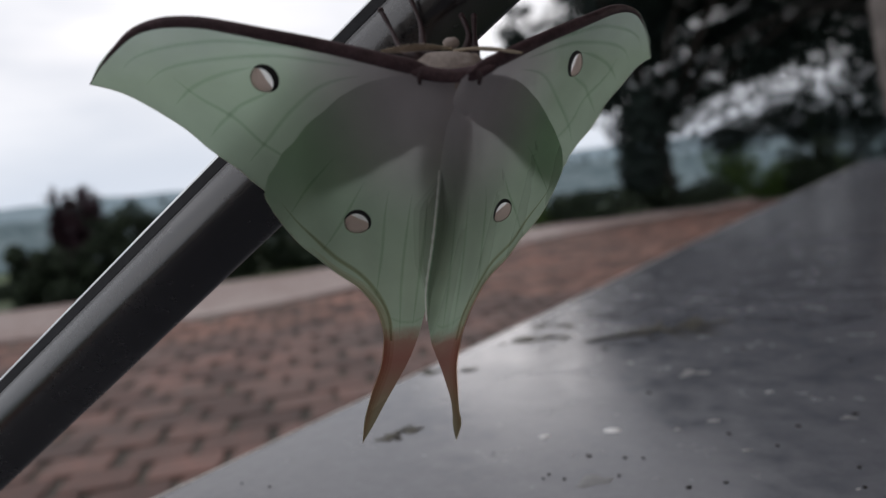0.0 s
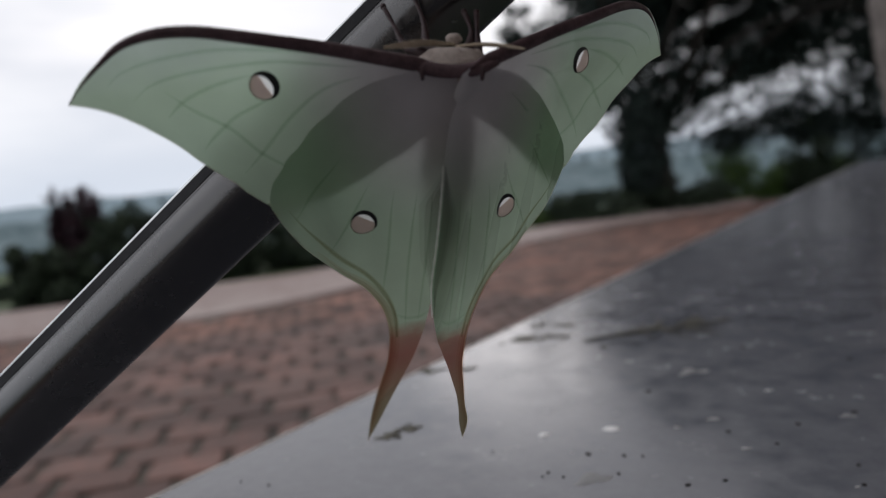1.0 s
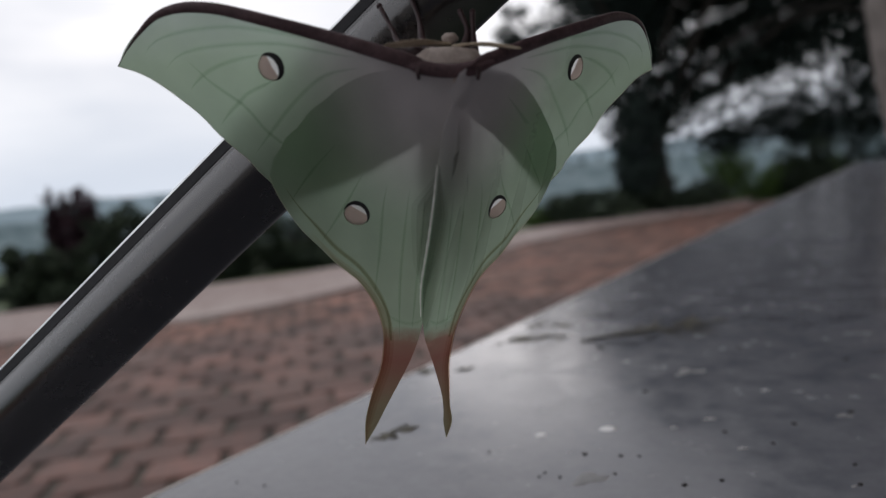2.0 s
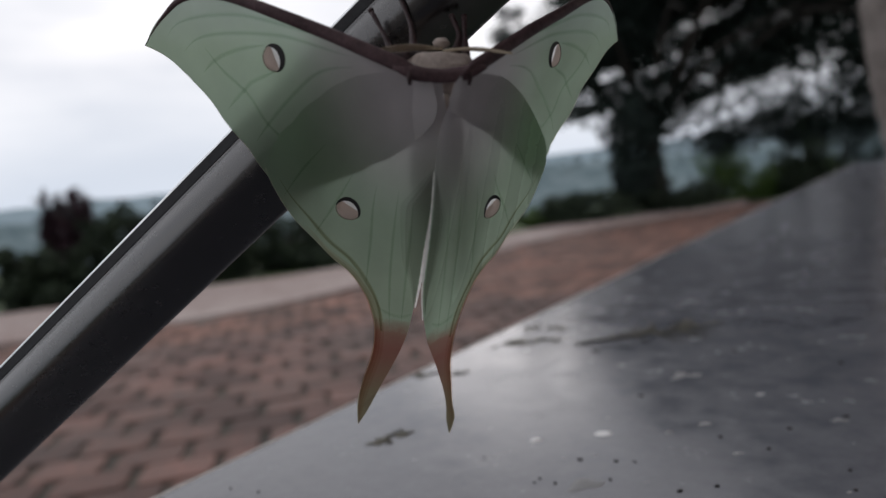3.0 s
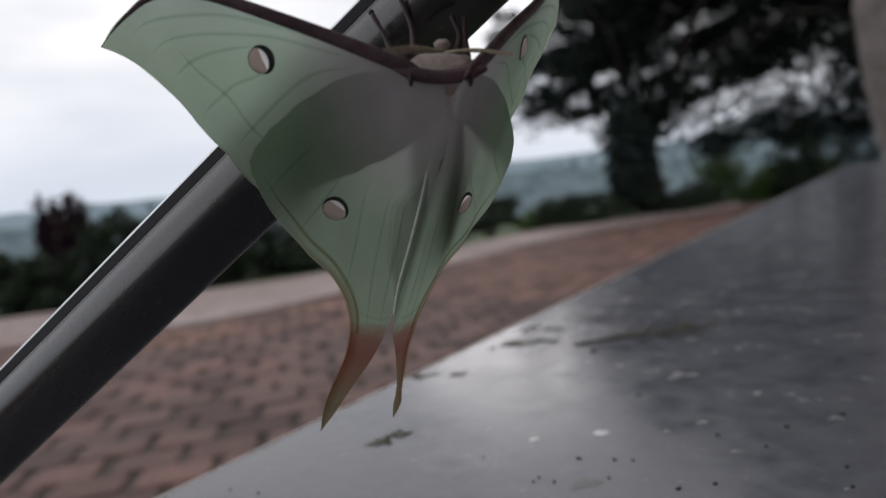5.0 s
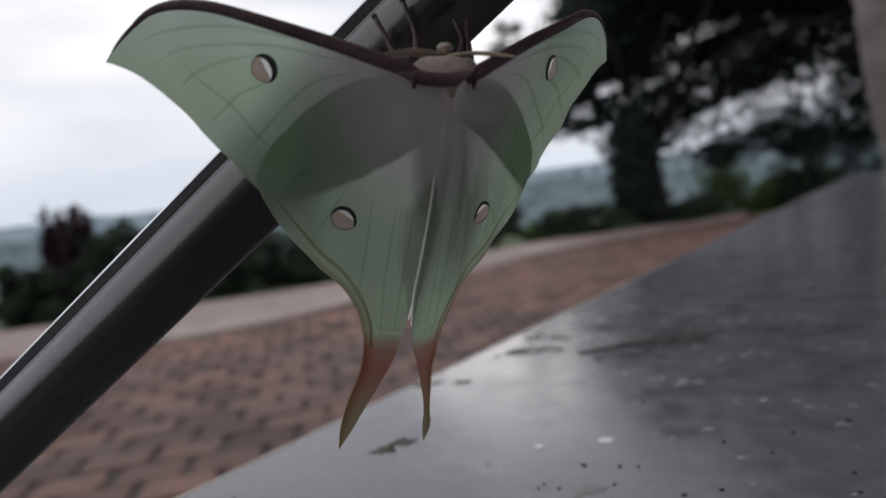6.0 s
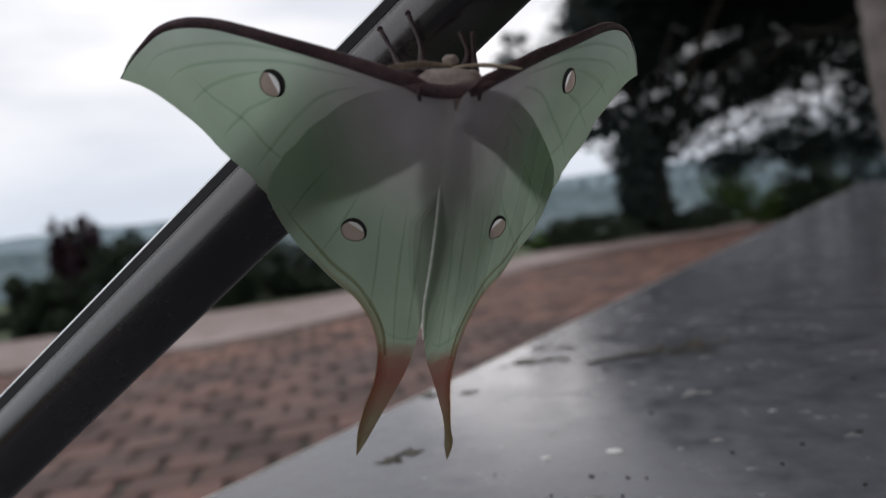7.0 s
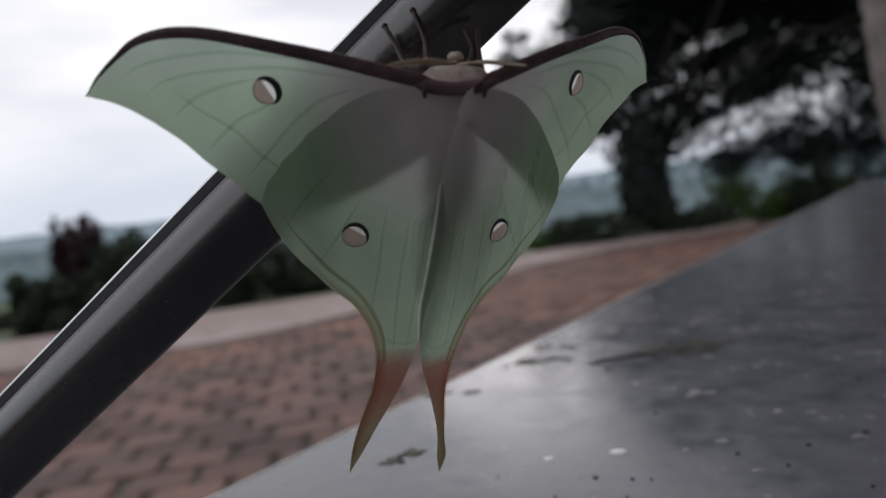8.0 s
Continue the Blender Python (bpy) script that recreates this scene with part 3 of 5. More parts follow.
SHRUBS = [
    (10, 505, 9.6, 110, LEAF_HEDGE, 900, "dark green shrub below the brow"),
    (215, 318, 26.0, 60, LEAF_HAZED, 420, "sparse twiggy shrub farther down the slope"),
    (262, 308, 26.0, 80, LEAF_HAZED, 520, "sparse twiggy shrub farther down the slope"),
    (315, 326, 26.0, 70, LEAF_HAZED, 420, "sparse twiggy shrub farther down the slope"),
    (72, 434, 8.0, 105, LEAF_HEDGE, 2200, "dense dark green shrub at the pavement's far side"),
    (150, 322, 8.6, 112, LEAF_PURPLE, 1900, "purple-leaved shrub with an open top"),
    (125, 420, 8.1, 140, LEAF_HEDGE, 1800, "dense dark green shrub at the pavement's far side"),
    (235, 372, 8.6, 150, LEAF_HEDGE, 1800, "dense dark green shrub at the pavement's far side"),
    (330, 370, 9.2, 160, LEAF_HEDGE, 1800, "dense dark green shrub at the pavement's far side"),
    (430, 385, 9.3, 170, LEAF_HEDGE, 2000, "dense dark green shrub at the pavement's far side"),
    (540, 385, 9.6, 170, LEAF_HEDGE, 2000, "dense dark green shrub at the pavement's far side"),
    (650, 380, 10.2, 170, LEAF_HEDGE, 1500, "dense dark green shrub at the pavement's far side"),
    (770, 370, 11.2, 170, LEAF_HEDGE, 1500, "dense dark green shrub at the pavement's far side"),
    (890, 345, 12.6, 150, LEAF_HEDGE, 1500, "dense dark green shrub at the pavement's far side"),
    (985, 365, 13.4, 110, LEAF_BRIGHT, 900, "low light green shrub at the pavement's far side"),
    (1075, 338, 12.7, 210, LEAF_HEDGE, 1900, "low dark green shrub at the pavement's far side"),
    (1200, 312, 13.1, 220, LEAF_HEDGE, 2000, "dense dark green shrub at the pavement's far side"),
    (1305, 258, 14.2, 130, LEAF_BRIGHT, 1200, "fresh green shrub under the tree"),
    (1400, 284, 14.4, 210, LEAF_BRIGHT, 1900, "low fresh green shrub under the tree"),
    (1452, 185, 13.2, 110, LEAF_HEDGE, 2600, "tall dark green shrub under the tree"),
    (1500, 272, 15.5, 150, LEAF_BRIGHT, 1300, "low light green shrub under the tree"),
]
for seed, (px, top, ahead, width, mat, count, label) in enumerate(SHRUBS):
    build_shrub(px, top, ahead, width, mat, count, 100 + seed, label)


def build_palm():
    """Ringed trunk beyond the end of the slabs."""
    palm = new("palm")
    palm.location = spot(5.15, 3.55, -0.02)
    tagged(palm, "grey brown ringed palm trunk beyond the stone ledge", "palm tree")
    bm = bmesh.new()
    pts, rad = [], []
    for k in range(60):
        z = -0.1 + 4.2 * k / 59
        pts.append((-0.10 * (z - 0.9) * 0.9 + 0.02 * math.sin(z * 3), 0.02 * math.cos(z * 2.2), z))
        rad.append(0.185 + (0.014 if k % 3 == 0 else 0.0) + 0.012 * math.sin(k * 2.3))
    tube(bm, pts, rad, 16)
    part("trunk", bm, PALM, palm, smooth=True)


build_palm()


def build_sapling():
    """Thin purple-leaved sapling whose outermost twig stirs in the wind."""
    sapling = new("sapling")
    tagged(sapling, "slender purple-leaved sapling with a drooping twig", "sapling")
    bm = bmesh.new()
    tube(bm, [(0, 0, -0.05), RIGHT * 0.02 + Vector((0, 0, 0.8)), RIGHT * 0.06 + Vector((0, 0, 1.62))], [0.016, 0.012, 0.006], 8)
    part("stem", bm, BARK, sapling, smooth=True)
    tips = []
    for k, (side, ahead, low, high) in enumerate(((0.46, 0.0, 1.3, 1.44), (-0.4, 0.15, 1.2, 1.5), (0.12, 0.4, 1.1, 1.5), (-0.1, -0.35, 1.35, 1.7), (0.10, 0.05, 1.5, 1.95))):
        tip = RIGHT * side + AHEAD * ahead + Vector((0, 0, high))
        root = RIGHT * 0.05 + Vector((0, 0, low))
        bm = bmesh.new()
        tube(bm, spline([tuple(root), tuple(root.lerp(tip, 0.5) + Vector((0, 0, 0.06))), tuple(tip)], 10), [0.006 - 0.0004 * i for i in range(10)], 6)
        part("twig", bm, BARK, sapling, smooth=True)
        tips.append((tuple(tip), (0.02, 0.02, 0.02)))
        if k:
            tips.append((tuple(root.lerp(tip, 0.6)), (0.12, 0.12, 0.10)))
    leaves("foliage", LEAF_PURPLE, sapling, tips, 260, 0.05, 77, long=2.6)
    return sapling


SAPLING = build_sapling()


# ---- moth ----
def membrane(name, stops, window, root):
    """Thin scaled wing that glows with the light behind it; clear inside the eyespot's window."""
    m = bpy.data.materials.new(name)
    m.use_nodes = True
    m.node_tree.nodes.clear()
    out = add(m, "ShaderNodeOutputMaterial")
    co = add(m, "ShaderNodeTexCoord")
    xyz = add(m, "ShaderNodeSeparateXYZ")
    link(m, co.outputs["Object"], xyz.inputs[0])
    span = add(m, "ShaderNodeMapRange")
    span.inputs["From Min"].default_value, span.inputs["From Max"].default_value = -0.100, 0.014
    link(m, xyz.outputs["Y"], span.inputs["Value"])
    grain = add(m, "ShaderNodeTexNoise", Scale=260.0, Detail=4.0)
    link(m, co.outputs["Object"], grain.inputs["Vector"])
    wander = add(m, "ShaderNodeMath")
    wander.operation = "MULTIPLY_ADD"
    wander.inputs[1].default_value = 0.05
    link(m, grain.outputs["Fac"], wander.inputs[0])
    link(m, span.outputs["Result"], wander.inputs[2])
    ramp = add(m, "ShaderNodeValToRGB")
    els = ramp.color_ramp.elements
    while len(els) < len(stops):
        els.new(0.5)
    for e, (pos, col) in zip(els, stops):
        e.position, e.color = pos, (*col, 1)
    link(m, wander.outputs[0], ramp.inputs["Fac"])
    cloud = add(m, "ShaderNodeTexNoise", Scale=70.0, Detail=5.0)
    link(m, co.outputs["Object"], cloud.inputs["Vector"])
    tone = add(m, "ShaderNodeMapRange")
    tone.inputs["To Min"].default_value, tone.inputs["To Max"].default_value = 0.76, 1.18
    link(m, cloud.outputs["Fac"], tone.inputs["Value"])
    hsv = add(m, "ShaderNodeHueSaturation")
    link(m, tone.outputs["Result"], hsv.inputs["Value"])
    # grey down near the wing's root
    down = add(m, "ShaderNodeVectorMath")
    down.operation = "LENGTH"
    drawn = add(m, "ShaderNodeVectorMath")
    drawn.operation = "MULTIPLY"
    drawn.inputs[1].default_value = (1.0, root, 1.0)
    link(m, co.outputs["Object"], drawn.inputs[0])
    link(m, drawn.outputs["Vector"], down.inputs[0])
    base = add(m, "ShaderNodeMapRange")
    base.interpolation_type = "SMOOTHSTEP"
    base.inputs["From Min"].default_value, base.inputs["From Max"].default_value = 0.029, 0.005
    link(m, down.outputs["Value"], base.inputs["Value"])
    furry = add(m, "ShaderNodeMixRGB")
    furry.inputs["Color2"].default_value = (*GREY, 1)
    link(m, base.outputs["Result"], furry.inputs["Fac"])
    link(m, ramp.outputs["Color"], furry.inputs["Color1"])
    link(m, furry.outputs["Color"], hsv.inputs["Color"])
    diffuse = add(m, "ShaderNodeBsdfPrincipled", Roughness=0.6)
    diffuse.inputs["Specular IOR Level"].default_value = 0.25
    diffuse.inputs["Sheen Weight"].default_value = 0.15
    trans = add(m, "ShaderNodeBsdfTranslucent")
    link(m, hsv.outputs["Color"], diffuse.inputs["Base Color"])
    link(m, hsv.outputs["Color"], trans.inputs["Color"])
    fine = add(m, "ShaderNodeTexNoise", Scale=1800.0, Detail=2.0)
    link(m, co.outputs["Object"], fine.inputs["Vector"])
    bp = add(m, "ShaderNodeBump", Strength=0.25, Distance=0.0002)
    link(m, fine.outputs["Fac"], bp.inputs["Height"])
    link(m, bp.outputs["Normal"], diffuse.inputs["Normal"])
    mix = add(m, "ShaderNodeMixShader")
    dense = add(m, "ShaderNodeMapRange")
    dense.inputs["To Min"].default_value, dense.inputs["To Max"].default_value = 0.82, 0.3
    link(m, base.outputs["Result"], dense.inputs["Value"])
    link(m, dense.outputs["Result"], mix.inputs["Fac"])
    link(m, diffuse.outputs[0], mix.inputs[1])
    # part of the light goes nearly straight on, part is spread all round
    onward = add(m, "ShaderNodeBsdfRefraction", IOR=1.22, Roughness=1.0)
    link(m, hsv.outputs["Color"], onward.inputs["Color"])
    passed = add(m, "ShaderNodeMixShader", Fac=0.36)
    link(m, trans.outputs[0], passed.inputs[1])
    link(m, onward.outputs[0], passed.inputs[2])
    link(m, passed.outputs[0], mix.inputs[2])
    clear = add(m, "ShaderNodeBsdfTransparent")
    film = add(m, "ShaderNodeBsdfTransparent", Color=(0.74, 0.9, 0.76, 1))
    thin = add(m, "ShaderNodeMixShader", Fac=0.008)
    link(m, mix.outputs[0], thin.inputs[1])
    link(m, film.outputs[0], thin.inputs[2])
    far = add(m, "ShaderNodeVectorMath")
    far.operation = "DISTANCE"
    flat = add(m, "ShaderNodeCombineXYZ")
    size = add(m, "ShaderNodeMath")
    size.operation = "ABSOLUTE"
    link(m, xyz.outputs["X"], size.inputs[0])
    link(m, size.outputs[0], flat.inputs["X"])
    link(m, xyz.outputs["Y"], flat.inputs["Y"])
    far.inputs[1].default_value = (window[0], window[1], 0)
    link(m, flat.outputs[0], far.inputs[0])
    inside = add(m, "ShaderNodeMath")
    inside.operation = "LESS_THAN"
    inside.inputs[1].default_value = 0.00235
    link(m, far.outputs["Value"], inside.inputs[0])
    final = add(m, "ShaderNodeMixShader")
    link(m, inside.outputs[0], final.inputs["Fac"])
    link(m, thin.outputs[0], final.inputs[1])
    link(m, clear.outputs[0], final.inputs[2])
    link(m, final.outputs[0], out.inputs["Surface"])
    return m


def sheer(name, tint):
    """A thin film that only tints what is seen through it."""
    m = bpy.data.materials.new(name)
    m.use_nodes = True
    m.node_tree.nodes.clear()
    clear = add(m, "ShaderNodeBsdfTransparent", Color=(*tint, 1))
    link(m, clear.outputs[0], add(m, "ShaderNodeOutputMaterial").inputs["Surface"])
    return m


GREEN = (0.374, 0.472, 0.352)
GREY = (0.60, 0.565, 0.57)
FORE_EYE, HIND_EYE = (0.0297, 0.0), (0.0156, -0.0298)
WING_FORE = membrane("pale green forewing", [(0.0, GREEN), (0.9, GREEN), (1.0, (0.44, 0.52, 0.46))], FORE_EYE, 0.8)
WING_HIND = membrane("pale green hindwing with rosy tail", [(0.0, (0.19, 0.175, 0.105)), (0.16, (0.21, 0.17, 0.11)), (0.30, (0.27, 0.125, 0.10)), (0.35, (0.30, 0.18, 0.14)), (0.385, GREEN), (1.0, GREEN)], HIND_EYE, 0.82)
MAROON = mottled("maroon wing margin", (0.055, 0.028, 0.033), (0.135, 0.078, 0.085), 260.0, 0.7, 0.3, 6.0, dist=0.0003)
VEIN = sheer("green wing vein", (0.935, 0.955, 0.935))
RIM = leafy("pale wing rim", (0.62, 0.62, 0.50), (0.72, 0.72, 0.60), 0.75)
BAND = sheer("olive marginal line", (0.80, 0.78, 0.71))
BLUSH = sheer("reddish brown tinge", (0.92, 0.85, 0.81))
FOLD = sheer("greyish double layer", (0.885, 0.88, 0.88))
DOWN = leafy("white downy fringe", (0.85, 0.83, 0.80), (0.95, 0.94, 0.92), 0.9)
PANE = leafy("pale glassy scale", (0.86, 0.86, 0.84), (0.92, 0.92, 0.90), 0.97)
BROWN = material("reddish brown ring", (0.16, 0.085, 0.07), 0.7)
BLACK = material("black eyespot rim", (0.012, 0.011, 0.011), 0.6)
ROSE = leafy("rosy eyespot", (0.62, 0.50, 0.44), (0.66, 0.54, 0.47), 0.45)
FUR = mottled("white downy fur", (0.48, 0.40, 0.355), (0.74, 0.65, 0.59), 420.0, 0.95, 0.9, 5.0, dist=0.0008)
ANTENNA = mottled("tawny antenna", (0.36, 0.28, 0.19), (0.62, 0.53, 0.41), 500.0, 0.8)
LEG = mottled("dark maroon leg", (0.025, 0.012, 0.014), (0.07, 0.035, 0.038), 500.0, 0.6)

FORE_LEAD = [(-1, 1.0), (10, 4.4), (19, 7), (27, 9.3), (33, 10.8), (40, 12), (47, 12), (53, 10.4), (58, 7), (62.5, 3.2), (66, -0.9)]
FORE_INNER = {-1: [(-5, -1.5), (-6, -8), (0, -15), (8, -20), (14.5, -23.6), (22, -27), (29, -29.4)],
              1: [(-5, -1.5), (-6, -6), (0, -9.8), (8, -13.8), (14.5, -18), (22, -23.4), (29, -28.4)]}
FORE_TRAIL = [(33.4, -29), (37.4, -24.6), (41.3, -20.2), (45.6, -15), (49.8, -10.3), (53.6, -6.6), (57.5, -3.9), (61.5, -2.1), (66, -0.9)]
HIND_OUT = [(0, 1.2), (6.5, 0.6), (13, -0.8), (19.4, -4.6), (25, -9.3), (29.7, -14.6), (32.8, -18.8), (33.8, -22), (32.8, -25.5), (30.5, -30), (27, -35.5), (22.7, -40.5), (17, -46.3), (13.5, -52), (12, -57.5), (11.7, -63)]
TAIL_OUT = {-1: [(11.7, -63), (12.8, -71), (15.8, -80.5), (17.9, -89), (19, -99)],
            1: [(11.7, -63), (12.2, -71), (14.4, -79), (17.0, -87), (19.4, -93), (20.2, -100)]}
HIND_IN = {1: [(-0.8, -1.5), (-4.2, -9), (-4.6, -18), (-3.8, -25.5), (-3.0, -36), (-2.4, -46), (-0.4, -54.5), (2.5, -62)],
           -1: [(-4.5, 1), (-6, -8), (-6.2, -15), (-4.6, -22), (-2.6, -28), (-1.2, -36), (0.2, -46), (1.8, -54.5), (3.4, -62)]}
TAIL_IN = {-1: [(3.0, -62), (5.4, -68), (8.3, -75), (12, -83.5), (15.8, -92.5), (19, -99)],
           1: [(3.0, -62), (5.8, -68), (9.6, -75), (13.2, -82), (15.6, -88), (17.4, -93.5), (20.2, -100)]}


def fore_z(x, y):
    return 1.3 * math.sin(math.pi * min(max(x, 0), 66) / 66) - 0.0009 * y * y + 0.35 * math.sin(0.55 * y + 0.09 * x) * math.exp(-((x - 35) / 26) ** 2)


def hind_z(x, y):
    d = max(0, -y - 62) / 37
    twist = 0.55 * (x - 8 - 11 * d) * max(0, -y - 72) / 27 if y < -72 else 0.0
    return 1.1 * math.sin(math.pi * min(max(-y, 0), 62) / 62) - 2.6 * d * d + twist + 0.3 * math.sin(0.7 * x) * math.sin(math.pi * min(max(-y, 0), 62) / 62)


def sheet(lead, trail, zf, side, across=12):
    bm = bmesh.new()
    rows = []
    for a, b in zip(lead, trail):
        row = []
        for k in range(across + 1):
            p = a.lerp(b, k / across)
            row.append(bm.verts.new((side * p.x / 1000, p.y / 1000, zf(p.x, p.y) / 1000)))
        rows.append(row)
    for r, s in zip(rows, rows[1:]):
        for k in range(across):
            f = (r[k], r[k + 1], s[k + 1], s[k])
            bm.faces.new(f if side < 0 else f[::-1])
    bmesh.ops.remove_doubles(bm, verts=bm.verts, dist=1e-6)
    return bm


def frayed(points, amount, seed):
    """Slightly uneven edge."""
    n = len(points)
    return [p + Vector((noise.noise(Vector((i * 0.45, seed, 0))), noise.noise(Vector((i * 0.45, seed, 7))), 0)) * amount * math.sin(math.pi * i / (n - 1)) for i, p in enumerate(points)]


def on_wing(points, n, zf, side, lift):
    return [Vector((side * p.x, p.y, zf(p.x, p.y) + lift)) / 1000 for p in spline(points, n)]


def ribbon(bm, points, widths):
    """A flat soft-edged strip along points on the wing."""
    rows = []
    for i, p in enumerate(points):
        along = (points[min(i + 1, len(points) - 1)] - points[max(i - 1, 0)]).normalized()
        side = Vector((-along.y, along.x, 0)) * widths[i] / 2
        rows.append([bm.verts.new(p - side), bm.verts.new(p + Vector((0, 0, -0.00003))), bm.verts.new(p + side)])
    for a, b in zip(rows, rows[1:]):
        for k in range(2):
            bm.faces.new((a[k], a[k + 1], b[k + 1], b[k]))
    return bm


def eyespot(wing, centre, zf, side, aim, gap, thick):
    """Rosy lens and black crescent round a clear window; aim: the way to the crescent."""
    cx, cy = centre[0] * 1000, centre[1] * 1000
    aim = Vector(aim).normalized()
    cross = Vector((-aim.y, aim.x))
    eye = new("eyespot")
    eye.parent = wing

    def put(bm, p, z):
        q = aim * p[0] + cross * p[1] + Vector((cx, cy))
        return bm.verts.new((side * q.x / 1000, q.y / 1000, (zf(q.x, q.y) + z) / 1000))
    bm = bmesh.new()
    outer, inner = [], []
    for k in range(21):
        a = radians(-105 + 210 * k / 20)
        outer.append(put(bm, (2.85 * math.cos(a), 2.85 * math.sin(a)), 0.12))
        w = thick * max(0.0, math.cos(a * 0.86)) ** 0.8
        inner.append(put(bm, ((2.80 - w) * math.cos(a), (2.80 - w) * math.sin(a)), 0.22))
    for k in range(20):
        bm.faces.new((outer[k], outer[k + 1], inner[k + 1], inner[k]))
    part("crescent", bm, BLACK, eye, "black crescent")
    bm = bmesh.new()
    rim = []
    reach = math.acos(max(-1, min(1, gap / 2.7)))
    for k in range(29):
        a = reach + (2 * math.pi - 2 * reach) * k / 28
        rim.append((2.7 * math.cos(a), 2.7 * math.sin(a) * 0.95))
    mid = [(p[0] * 0.6 - 0.6, p[1] * 0.6) for p in rim]
    a = [put(bm, p, 0.10) for p in rim]
    b = [put(bm, p, 0.34) for p in mid]
    c = put(bm, (-0.9, 0), 0.42)
    for k in range(29):
        j = (k + 1) % 29
        bm.faces.new((a[k], a[j], b[j], b[k]))
        bm.faces.new((b[k], b[j], c))
    part("lens", bm, ROSE, eye, "rosy beige disc", smooth=True)
    bm = bmesh.new()
    hub = put(bm, (0, 0), 0.02)
    pane = [put(bm, (2.5 * math.cos(2 * math.pi * k / 28), 2.5 * math.sin(2 * math.pi * k / 28)), 0.02) for k in range(28)]
    for k in range(28):
        bm.faces.new((hub, pane[k], pane[(k + 1) % 28]))
    part("window", bm, PANE, eye, "pale glassy slit")
    bm = bmesh.new()
    ring = [(2.78 * math.cos(a), 2.78 * math.sin(a) * 0.97) for a in (radians(95 + 170 * k / 23) for k in range(24))]
    line = []
    for p in ring:
        q = aim * p[0] + cross * p[1] + Vector((cx, cy))
        line.append((side * q.x / 1000, q.y / 1000, (zf(q.x, q.y) + 0.12) / 1000))
    tube(bm, line, [0.07 / 1000] * 24, 5)
    part("ring", bm, BROWN, eye, "thin reddish brown ring", smooth=True)


FORE_VEINS = [
    [(8, 2.5), (20, 5.5), (34, 7.9), (42, 7.7), (49.5, 6.5), (55, 4.6), (58, 2)],
    [(10, 1.5), (24.5, 4.2), (30, 4.6), (38, 4.3), (45.2, 3.4), (50.5, 1.7), (54, -1)],
    [(31.6, 2.4), (38.4, 1), (44.6, -1.5), (49, -5)],
    [(29, -2.4), (31, -3.3), (36, -5.6), (38.6, -7.7), (41.7, -10.3), (44, -12.7)],
    [(6, 0.2), (17.5, -1.2), (25.4, -6.6), (33, -14.4), (37.7, -19.4)],
    [(4, -2), (14, -9), (24, -17), (33, -26)],
    [(48, 0.5), (44.6, -2.7), (38.6, -7.7), (33, -14.4), (27, -20.6), (23.1, -25.2)],
]
HIND_VEINS = [
    [(4, -4), (14, -10), (24, -20), (30, -28)],
    [(4, -6), (12, -18), (18, -28), (24, -37)],
    [(4, -10), (9, -24), (11, -38), (13, -50)],
    [(2, -12), (5, -30), (7, -46), (8, -62)],
    [(0, -14), (1.5, -32), (3.5, -48), (5, -60)],
]
MARGIN = [(30.5, -24), (27, -30), (22.3, -36.3), (16, -43), (12.0, -49.5), (10.2, -56), (10.0, -63)]


